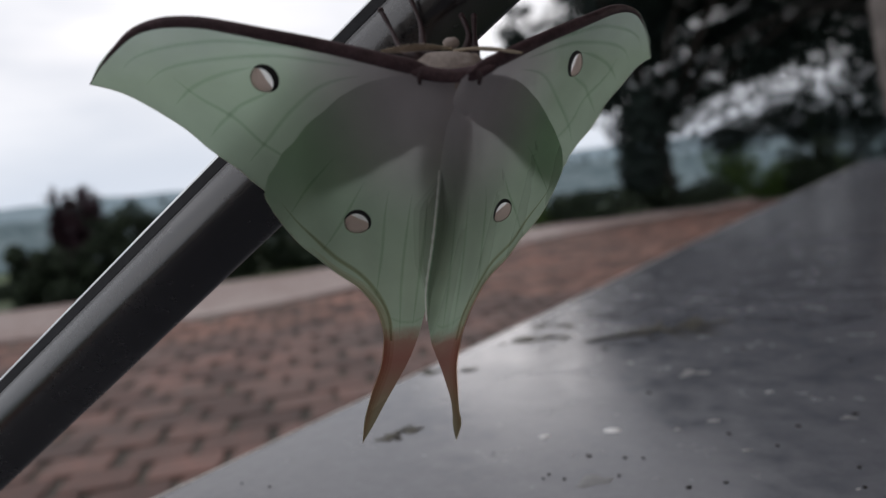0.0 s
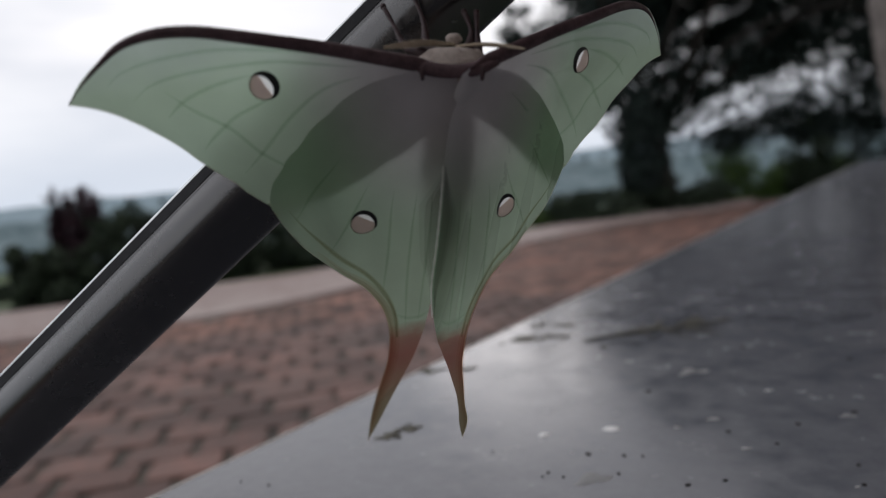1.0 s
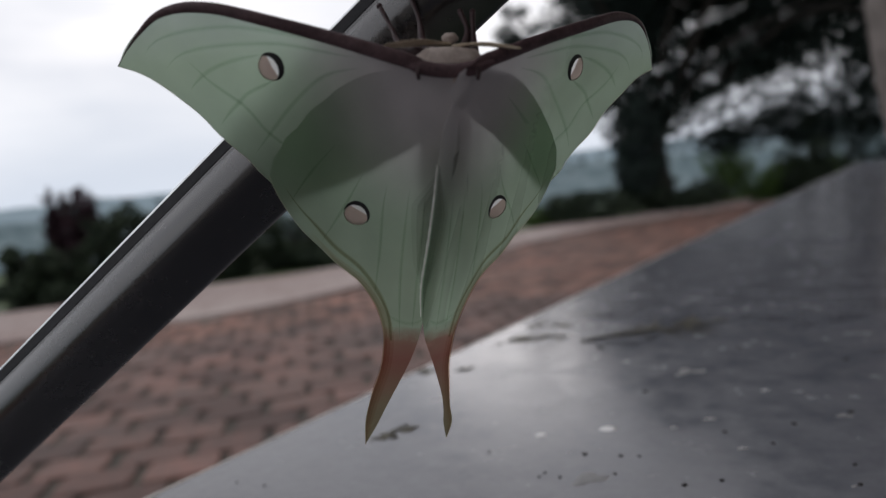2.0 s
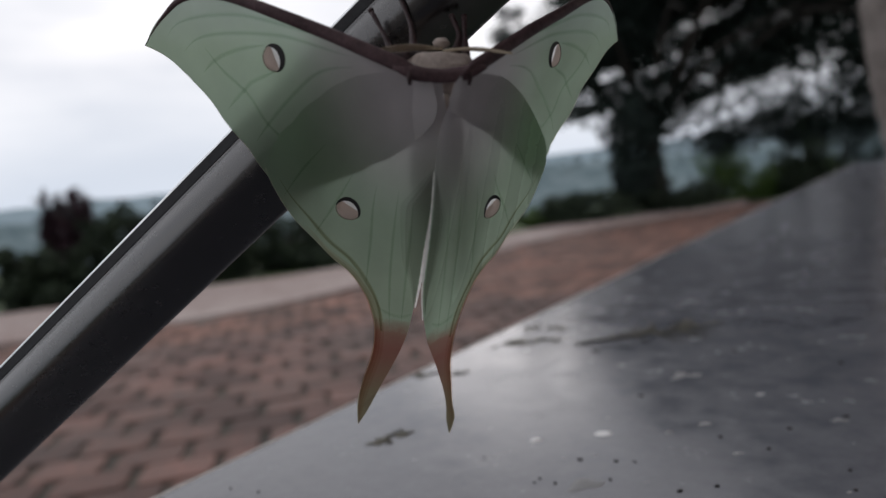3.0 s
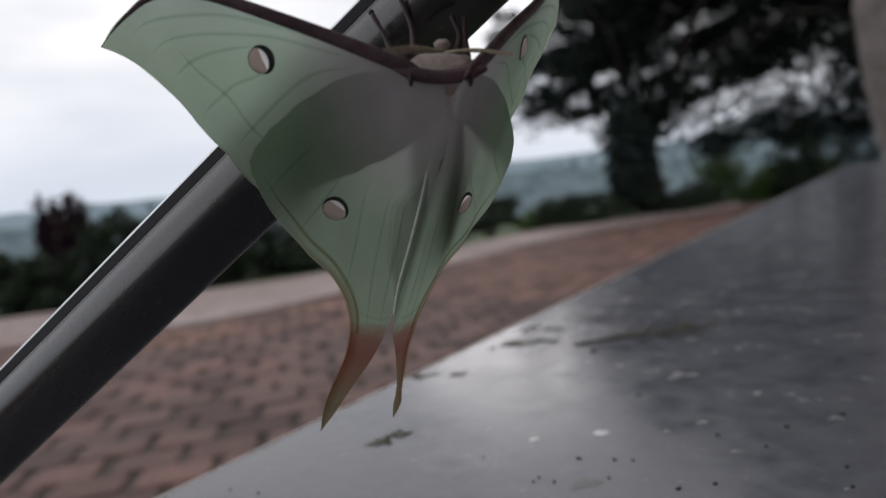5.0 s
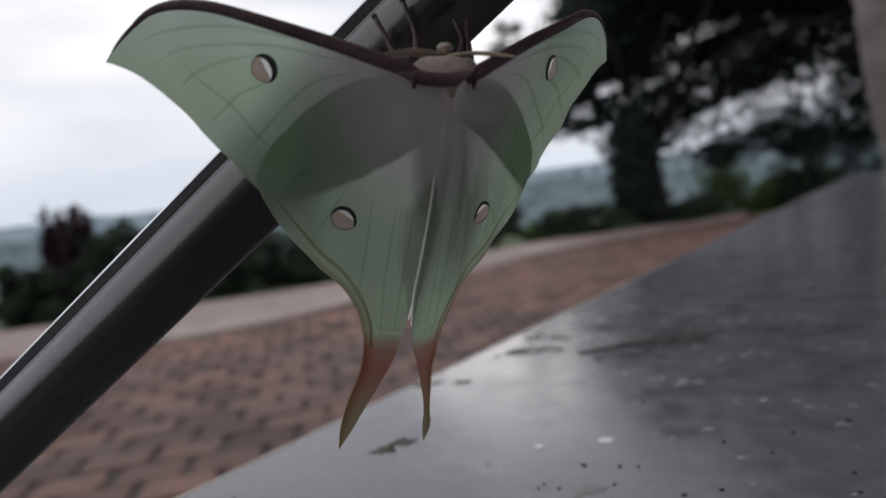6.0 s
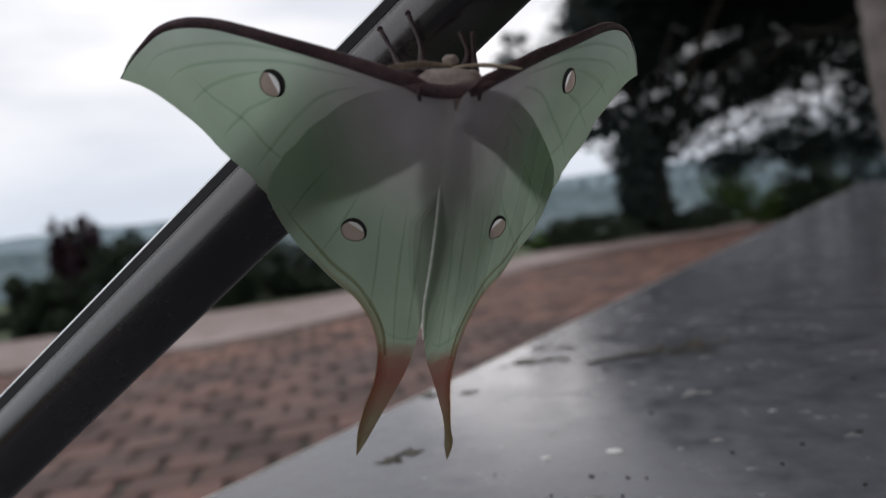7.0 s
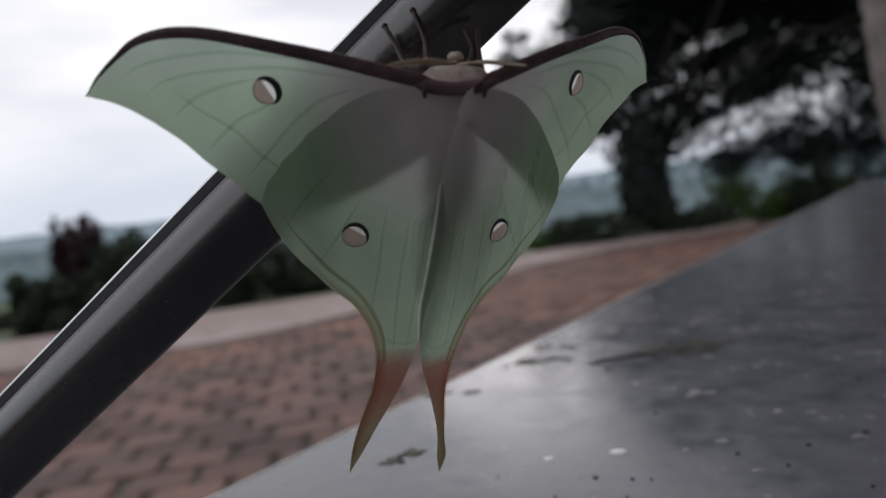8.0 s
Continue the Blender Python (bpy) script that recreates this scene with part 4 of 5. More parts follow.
def build_wing(kind, side, moth):
    if kind == "forewing":
        zf, mat = fore_z, WING_FORE
        bm = sheet(spline(FORE_LEAD, 64), frayed(spline(FORE_INNER[side] + FORE_TRAIL, 64), 0.7, 3.0 + side), zf, side, 16)
    else:
        zf, mat = hind_z, WING_HIND
        bm = sheet(frayed(spline(HIND_OUT, 52), 0.5, 9.0 + side) + spline(TAIL_OUT[side], 26)[1:], spline(HIND_IN[side], 52) + spline([HIND_IN[side][-1]] + TAIL_IN[side][1:], 26)[1:], zf, side, 16)
    wing = part(kind, bm, mat, moth, "translucent pale green wing" if kind == "forewing" else "translucent pale green hindwing with a long rosy tail", smooth=True)
    if kind == "forewing":
        pts = on_wing([(-3.4, -0.4), (-1, 0.3)] + [(x, y - 0.6) for x, y in FORE_LEAD[1:-1]] + [FORE_LEAD[-1]], 44, zf, side, 0.1)
        bare = 25 if side > 0 else 29
        rad = [min(1.0, 0.25 + 0.3 * k) * (1.5 - 0.7 * k / 43) * (1.0 if k < bare else max(0.12, 1 - ((k - bare) / 12) ** 1.2 * 0.9)) / 1000 for k in range(44)]
        bm = bmesh.new()
        tube(bm, pts, rad, 10, 0.8)
        part("costal_margin", bm, MAROON, wing, "dark maroon leading edge", smooth=True)
        eyespot(wing, FORE_EYE, zf, side, (-0.9, 0.43), 0.2, 1.35)
        veins = FORE_VEINS
    else:
        bm = bmesh.new()
        pts = on_wing([(x - 0.35, y) for x, y in (HIND_IN[side][2:-1] if side > 0 else HIND_IN[side][4:-1])], 26, zf, side, 0.06)
        ribbon(bm, pts, [0.68 / 1000 * (0.25 + 0.75 * math.sin(math.pi * (k + 1) / 28)) * (1 + 0.3 * math.sin(k * 2.7)) for k in range(26)])
        part("fringe", bm, DOWN, wing, "white hairy inner edge", smooth=True)
        eyespot(wing, HIND_EYE, zf, side, (-0.5, 0.86), 0.9, 0.95)
        veins = HIND_VEINS
    edge = FORE_TRAIL if kind == "forewing" else HIND_OUT[7:] + TAIL_OUT[side][1:]
    bm = bmesh.new()
    tube(bm, on_wing(edge, 40, zf, side, 0.05), [0.06 / 1000] * 40, 5)
    part("rim", bm, RIM, wing, "pale fringed rim", smooth=True)
    if kind == "hindwing":
        bm = bmesh.new()
        for wide, drop in ((1.2, 0.25), (0.6, 0.3)):
            ribbon(bm, on_wing(MARGIN, 30, zf, side, drop), [wide / 1000 * (0.4 + 0.6 * math.sin(math.pi * (k + 2) / 33)) * min(1.0, 0.05 + k / 9) for k in range(30)])
        part("marginal_line", bm, BAND, wing, "olive line along the margin", smooth=True)
        bm = bmesh.new()
        for wide, drop in ((2.6, 0.25), (1.7, 0.3), (0.9, 0.35)):
            edge_line = [(x - wide * 0.42, y + wide * 0.15) for x, y in HIND_OUT[10:] + TAIL_OUT[side][1:-1]] + [TAIL_OUT[side][-1]]
            ribbon(bm, on_wing(edge_line, 44, zf, side, drop), [wide / 1000 * min(1.0, 0.05 + k / 16, 0.1 + (43 - k) / 14) for k in range(44)])
        part("rosy_edge", bm, BLUSH, wing, "reddish brown tinge along the outer edge", smooth=True)
        bm = bmesh.new()
        for wide, drop in ((1.3, 0.25), (0.6, 0.3)):
            ribbon(bm, on_wing([(2.2, -56.2), (4.5, -57.6), (7.5, -57.4), (10.2, -55.6)], 14, zf, side, drop), [wide / 1000 * min(1.0, 0.2 + k / 4, 0.2 + (13 - k) / 4) for k in range(14)])
        part("cross_line", bm, VEIN, wing, "olive line across the foot of the tail", smooth=True)
        # inner margin folded double
        bm = bmesh.new()
        inner = spline(HIND_IN[side][2:-1], 30)
        depth = 8.5 if side < 0 else 5.0
        for share, lift in ((1.0, 0.3), (0.8, 0.36), (0.6, 0.42)):
            rows = []
            for k, p in enumerate(inner):
                q = k / 29
                width = depth * share * (1 - 0.72 * q) * min(1.0, 0.02 + q * 3.2, 0.02 + (1 - q) * 3.0)
                rows.append([bm.verts.new((side * x / 1000, p.y / 1000, (zf(x, p.y) + lift) / 1000)) for x in (p.x + 0.1, p.x + width * 0.5, p.x + width)])
            for a, b in zip(rows, rows[1:]):
                for k in range(2):
                    bm.faces.new((a[k], a[k + 1], b[k + 1], b[k]))
        part("inner_fold", bm, FOLD, wing, "greyish folded inner margin", smooth=True)
    for v in veins:
        pts = on_wing(v, 22, zf, side, 0.35)
        clear_of_root = [k for k in range(22) if pts[k].length > (0.011 if kind == "forewing" else 0.024)]
        last = len(clear_of_root) - 1
        bm = bmesh.new()
        for wide, drop in ((1.5, 0.0), (0.95, 0.00005), (0.5, 0.0001)):
            ribbon(bm, [pts[k] - Vector((0, 0, drop)) for k in clear_of_root], [wide * (0.8 if kind == "forewing" else 0.6) / 1000 * min(1.0, 0.1 + i * 0.2, 0.05 + (last - i) * 0.2) for i, k in enumerate(clear_of_root)])
        part("vein", bm, VEIN, wing, smooth=True)
    return wing


def mm(*points):
    return [tuple(c / 1000 for c in p) for p in points]


def build_moth():
    moth = new("moth")
    tagged(moth, "pale green moon moth hanging from the steel bar", "moth")
    bm = bmesh.new()
    ball(bm, (0.0002, 0.0011, -0.0052), (0.0072, 0.0044, 0.0036), 28, 18, 0.10)
    for v in bm.verts:
        v.co.y = min(v.co.y, 0.0046 + 0.25 * (v.co.y - 0.0046))
        v.co.x *= 1 + 900 * max(0.0, v.co.y) ** 1.25 * 0.12
    part("thorax", bm, FUR, moth, "white furry thorax", smooth=True)
    bm = bmesh.new()
    tube(bm, mm((0, -4, -9), (-0.3, -11, -16), (-0.6, -17, -21), (-0.8, -23, -26), (-0.8, -29, -30), (-0.8, -33, -33)), [0.0046, 0.0056, 0.0057, 0.0050, 0.0036, 0.0014], 18)
    part("abdomen", bm, FUR, moth, "white furry abdomen", smooth=True)
    bm = bmesh.new()
    ball(bm, (0.0004, 0.0072, -0.0066), (0.0017, 0.0011, 0.0015), 18, 12, 0.12)
    part("head", bm, FUR, moth, "small white head", smooth=True)
    bm = bmesh.new()
    tube(bm, [(-0.0088 + 0.0176 * k / 16, 0.0006 - 0.0017 * math.sin(math.pi * k / 16), 0.0006) for k in range(17)], [0.0016 * min(1.0, 0.3 + 0.22 * min(k, 16 - k)) - 0.0002 * math.sin(math.pi * k / 16) for k in range(17)], 12, 0.8)
    part("collar", bm, MAROON, moth, "dark maroon band across the shoulders", smooth=True)
    for side in (-1, 1):
        bm = bmesh.new()
        stalk = spline(mm((0.8, 5.0, -4.6), (4, 5.2, -3.6), (8, 4.6, -1.8), (13.6, 3.0, 1.2)) if side > 0 else mm((0.6, 5.6, -4.8), (-4, 5.7, -4.4), (-8, 5.3, -3.8), (-13.2, 4.4, -3.0)), 30)
        tube(bm, stalk, [0.00036 * (1.1 - 0.8 * k / 29) for k in range(30)], 6)
        for k in range(1, 29):
            for s in (-1, -0.5, 0.5, 1):
                length = (0.0011 if side < 0 else 0.0006) * math.sin(math.pi * (k + 1) / 31) ** 0.7
                tip = stalk[k] + Vector((side * 0.0006, s * length * 0.45, s * length))
                tube(bm, [stalk[k], tip], [0.00024, 0.00012], 4)
        part("antenna", bm, ANTENNA, moth, "feathery tawny antenna", smooth=True)
    for pts in (((-3.5, 3, -5), (-6.6, 4.6, -6), (-9.6, 6.2, -8), (-11.8, 11.0, -10.4), (-14.2, 15.6, -12.2)),
                ((-2.5, 4, -6), (-5.0, 6.4, -8), (-5.8, 12.0, -10.5), (-8.4, 19.2, -13.0)),
                ((2.2, 4, -6), (3.6, 7.0, -9.0), (4.0, 10.4, -11.0), (2.6, 14.6, -12.6)),
                ((4.6, 3.0, -5), (5.2, 5.2, -7.5), (5.2, 9.0, -10.5), (5.2, 14.6, -12.8))):
        bm = bmesh.new()
        path = spline(mm(*pts), 14)
        tube(bm, path, [(0.00115 if pts[0][0] < 0 else 0.00135) * (1 - 0.62 * min(1.0, k / 9)) + (0.0001 if k > 10 else 0.0) for k in range(14)], 8)
        ball(bm, path[-1], (0.0007, 0.0007, 0.0007), 8, 6)
        part("leg", bm, LEG, moth, "dark maroon leg gripping the bar", smooth=True)
    for side in (-1, 1):
        bm = bmesh.new()
        tube(bm, mm((side * 5.6, -0.6, 1.2), (side * 5.7, -1.9, 1.5), (side * 5.6, -3.0, 1.3)), [0.0006, 0.0005, 0.0003], 7)
        part("spur", bm, LEG, moth, "small dark spur", smooth=True)
    return moth


MOTH = build_moth()
WINGS = [build_wing("forewing", -1, MOTH), build_wing("forewing", 1, MOTH), build_wing("hindwing", -1, MOTH), build_wing("hindwing", 1, MOTH)]


# ---- pavers ----
def build_pavers():
    w, d, gap, seam = 0.28, 0.20, 0.014, 0.004
    inner = spline(INNER, 60)
    a, b, nip = w / 2 - gap / 2, d / 2 - seam / 2, 0.012
    outline = [(-a + nip, -b), (a - nip, -b), (a, -b * 0.5), (a, b * 0.5), (a - nip, b), (-a + nip, b), (-a, b * 0.5), (-a, -b * 0.5)]
    shape = [(x, y, -0.02) for x, y in outline] + [(x * 0.97, y * 0.97, -0.001) for x, y in outline] + [(x * 0.93, y * 0.94, 0.0015) for x, y in outline]
    sides = [(ring * 8 + n, ring * 8 + (n + 1) % 8, ring * 8 + 8 + (n + 1) % 8, ring * 8 + 8 + n) for ring in (0, 1) for n in range(8)] + [tuple(range(16, 24))]
    base = bpy.data.meshes.new("paver")
    base.from_pydata(shape, [], sides)
    base.materials.append(PAVER)
    near = 0
    verts, faces = [], []
    rng = random.Random(3)
    turn = Matrix.Rotation(radians(9.4), 3, "Z")
    along, across = turn @ AHEAD, turn @ RIGHT
    for i in range(-30, 72):
        f = i * d + 0.9
        shift = rng.uniform(-0.03, 0.03)
        for j in range(-24, 34):
            r = j * w + (w / 2 if i % 2 else 0) + shift
            p = along * f + across * r
            q = min(inner, key=lambda v: abs((v - p).dot(RIGHT)))
            if (p - q).dot(AHEAD) > -0.10:
                continue
            if EDGE_X - 0.1 < p.x < 0.75 and -2.3 < p.y < 5.3:
                continue
            if p.dot(RIGHT) < -5.1:
                continue
            ahead_of_ledge = p.dot(AHEAD) > 2.05 and -0.72 * f - 0.3 < r < 0.75 * f + 0.3
            z = rng.uniform(-0.003, 0.003)
            tilt = (rng.uniform(-0.8, 0.8), rng.uniform(-0.8, 0.8))
            m = Matrix.Translation(p + Vector((rng.uniform(-0.009, 0.009), rng.uniform(-0.006, 0.006), z))) @ Matrix.Rotation(math.atan2(across.y, across.x), 4, "Z") @ pose(0, 0, 0, tilt[0], tilt[1], rng.uniform(-1.8, 1.8)) @ Matrix.Diagonal((rng.uniform(0.88, 0.99), rng.uniform(0.97, 1.0), 1, 1))
            if ahead_of_ledge and near < 300:
                ob = new("paver", base)
                ob.parent = PAVEMENT
                ob.matrix_world = m
                near += 1
            else:
                k = len(verts)
                verts += [m @ Vector(v) for v in shape[8:]]
                faces += [tuple(k + n - 8 for n in f) for f in sides[8:]]
    me = bpy.data.meshes.new("paver_field")
    me.from_pydata(verts, [], faces)
    me.materials.append(PAVER_FAR)
    ob = tagged(new("paver_field", me), "red clay pavers farther off", kind="stuff")
    ob.parent = PAVEMENT


build_pavers()


# rows of the moth
BODY_ROWS = [
    (0, -0.06409, 0.10549, 0.88862, 84.95, 5.98, 33.53),
    (0.2, -0.06338, 0.10531, 0.88859, 84.95, 5.98, 33.53),
    (0.4, -0.06268, 0.10513, 0.88856, 84.95, 5.98, 33.53),
    (0.5, -0.06232, 0.10504, 0.88855, 84.95, 5.98, 33.53),
    (0.6, -0.06256, 0.10521, 0.88853, 84.95, 5.98, 33.53),
    (0.7, -0.0628, 0.10539, 0.8885, 84.95, 5.98, 33.53),
    (0.8, -0.06304, 0.10557, 0.88848, 84.95, 5.98, 33.53),
    (0.9, -0.06328, 0.10575, 0.88846, 84.95, 5.98, 33.53),
    (1, -0.06352, 0.10593, 0.88844, 84.95, 5.98, 33.53),
    (1.5, -0.06337, 0.10605, 0.88783, 84.95, 5.98, 33.53),
    (1.7, -0.06351, 0.10619, 0.88799, 84.95, 5.98, 33.53),
    (2.8, -0.0643, 0.10701, 0.88888, 84.95, 5.98, 33.53),
    (3, -0.06445, 0.10716, 0.88904, 84.95, 5.98, 33.53),
    (3.2, -0.06417, 0.10733, 0.88901, 84.95, 5.98, 33.53),
    (3.3, -0.06403, 0.10741, 0.88899, 84.95, 5.98, 33.53),
    (3.5, -0.06375, 0.10757, 0.88896, 84.95, 5.98, 33.53),
    (3.6, -0.06373, 0.10757, 0.88886, 84.95, 5.98, 33.53),
    (3.7, -0.06372, 0.10758, 0.88876, 84.95, 5.98, 33.53),
    (3.8, -0.06371, 0.10758, 0.88866, 84.95, 5.98, 33.53),
    (3.9, -0.0637, 0.10759, 0.88856, 84.95, 5.98, 33.53),
    (4, -0.06368, 0.10759, 0.88846, 84.95, 5.98, 33.53),
    (4.2, -0.06377, 0.10715, 0.88863, 84.95, 5.98, 33.53),
    (4.3, -0.06382, 0.10693, 0.88872, 84.95, 5.98, 33.53),
    (4.5, -0.06391, 0.10648, 0.88889, 84.95, 5.98, 33.53),
    (4.7, -0.06381, 0.10634, 0.88876, 84.95, 5.98, 33.53),
    (5.8, -0.06326, 0.10553, 0.88806, 84.95, 5.98, 33.53),
    (6, -0.06315, 0.10538, 0.88793, 84.95, 5.98, 33.53),
    (6.2, -0.06311, 0.10526, 0.8878, 84.95, 5.98, 33.53),
    (6.5, -0.06306, 0.10509, 0.88759, 84.95, 5.98, 33.53),
    (6.8, -0.06306, 0.10497, 0.88758, 84.95, 5.98, 33.53),
    (7, -0.06306, 0.10488, 0.88757, 84.95, 5.98, 33.53),
    (7.2, -0.063, 0.10494, 0.88771, 84.95, 5.98, 33.53),
    (7.5, -0.06293, 0.10503, 0.88792, 84.95, 5.98, 33.53),
    (7.8, -0.06386, 0.10643, 0.88787, 84.95, 5.98, 33.53),
    (8, -0.06448, 0.10736, 0.88784, 84.95, 5.98, 33.53),
]
FORE_A = [
    (0, -0.00586, -5e-05, 0, 39.84, -4.81, 0.41),
    (0.1, -0.0058, -8e-05, 0, 39.61, -4.81, 0.52),
    (0.2, -0.00574, -0.00011, 0, 39.38, -2.93, 2.19),
    (0.3, -0.00568, -0.00014, 0, 39.8, 3.94, 6.93),
    (0.4, -0.00561, -0.00017, -0, 40.23, 10.57, 11.16),
    (0.5, -0.00554, -0.00021, -0, 40.21, 15.16, 14.07),
    (0.6, -0.00558, -0.00021, -0, 43.15, 34.38, 26.39),
    (0.7, -0.00563, -0.00021, -0, 40.09, 11.75, 19.85),
    (0.8, -0.00567, -0.00021, -0, 37.87, 10.56, 9.75),
    (0.9, -0.00571, -0.00021, -0, 38.24, 15.05, 14.49),
    (1, -0.00576, -0.00022, -0, 41.29, 3.59, 6.26),
    (1.1, -0.00577, -0.0002, -0, 41.16, 3.59, 4.89),
    (1.2, -0.00578, -0.00018, -0, 41.03, 5.28, 6.61),
    (1.3, -0.00579, -0.00015, -1e-05, 40.91, 4.08, 5.17),
    (1.4, -0.0058, -0.00013, -1e-05, 40.77, 5.97, 6.53),
    (1.5, -0.00581, -0.00011, -1e-05, 40.65, 2.62, 3.8),
    (1.6, -0.00583, -0.0001, -1e-05, 39.46, -2.8, -0.22),
    (1.7, -0.00585, -9e-05, -1e-05, 38.24, -6.17, -1.01),
    (2.8, -0.00609, -1e-05, -5e-05, 28.47, -23.61, -11.84),
    (3, -0.00613, 1e-05, -6e-05, 30.62, -21.81, -12),
    (3.1, -0.00606, 4e-05, -6e-05, 28.71, -21.36, -12.16),
    (3.2, -0.00598, 7e-05, -6e-05, 26.76, -12.97, -5.92),
    (3.3, -0.00591, 0.00011, -6e-05, 27.98, -5.35, -5.38),
    (3.4, -0.00584, 0.00014, -6e-05, 27.82, -5.54, -4.69),
    (3.5, -0.00576, 0.00018, -6e-05, 27.7, -10.18, -9.82),
    (3.6, -0.00572, 0.00015, -7e-05, 28.44, -17.99, -11.85),
    (3.7, -0.00569, 0.00012, -7e-05, 28.82, -7.81, -8.36),
    (3.8, -0.00566, 9e-05, -7e-05, 28.05, -5.34, -5.94),
    (3.9, -0.00563, 6e-05, -7e-05, 28.22, -5.77, -6.19),
    (4, -0.00559, 3e-05, -7e-05, 27.98, -3.47, -5.52),
    (4.1, -0.00562, 6e-05, -7e-05, 27.78, -8.69, -7.04),
    (4.2, -0.00566, 9e-05, -8e-05, 27.57, -2.61, -4.25),
    (4.3, -0.00569, 0.00012, -8e-05, 30.46, -10.86, -11.96),
    (4.4, -0.00572, 0.00016, -8e-05, 28.86, -12.21, -9.01),
    (4.5, -0.00576, 0.00019, -8e-05, 27.28, -14.94, -11.15),
    (4.6, -0.00577, 0.00019, -8e-05, 27.99, -11.47, -10.61),
    (4.7, -0.00578, 0.00018, -8e-05, 28.7, -10.32, -8.97),
    (5.8, -0.00594, 0.00016, -5e-05, 32.78, -11.08, -7.89),
    (5.9, -0.00596, 0.00016, -5e-05, 32.5, -14.72, -9.59),
    (6, -0.00597, 0.00016, -5e-05, 32.19, -11.35, -6.52),
    (6.1, -0.00592, 0.00016, -5e-05, 33.91, -8.36, -4.69),
    (6.2, -0.00588, 0.00016, -4e-05, 35.66, -11.1, -6.78),
    (6.3, -0.00584, 0.00016, -3e-05, 36.4, -7.02, -4.28),
    (6.4, -0.0058, 0.00016, -3e-05, 37.15, -9, -6.03),
    (6.5, -0.00576, 0.00016, -2e-05, 37.88, -6.16, -2.83),
    (6.6, -0.00579, 0.00015, -1e-05, 38.5, -15.18, -10.56),
    (6.7, -0.00582, 0.00014, -1e-05, 39.13, -15.97, -11.18),
    (6.8, -0.00585, 0.00013, -0, 39.72, -16.84, -10.74),
    (6.9, -0.00588, 0.00012, 0, 38.14, -16.04, -9.11),
    (7, -0.00592, 0.00011, 0, 36.56, -13.23, -6.5),
    (7.2, -0.00596, 0.00013, 1e-05, 32.34, -8.42, -3.43),
    (7.3, -0.00598, 0.00014, 1e-05, 30.62, -9.51, -4.8),
    (7.5, -0.00602, 0.00016, 2e-05, 27.18, -11.14, -5.16),
    (7.6, -0.006, 0.00014, 2e-05, 29.41, -9.27, -4.54),
    (7.7, -0.00598, 0.00012, 2e-05, 31.62, -4.37, -0.16),
    (7.8, -0.00596, 0.0001, 2e-05, 33.83, 1.85, 3.54),
    (7.9, -0.00594, 7e-05, 1e-05, 36.83, 1.26, 2.98),
    (8, -0.00592, 5e-05, 1e-05, 39.84, -2.33, 0.17),
]
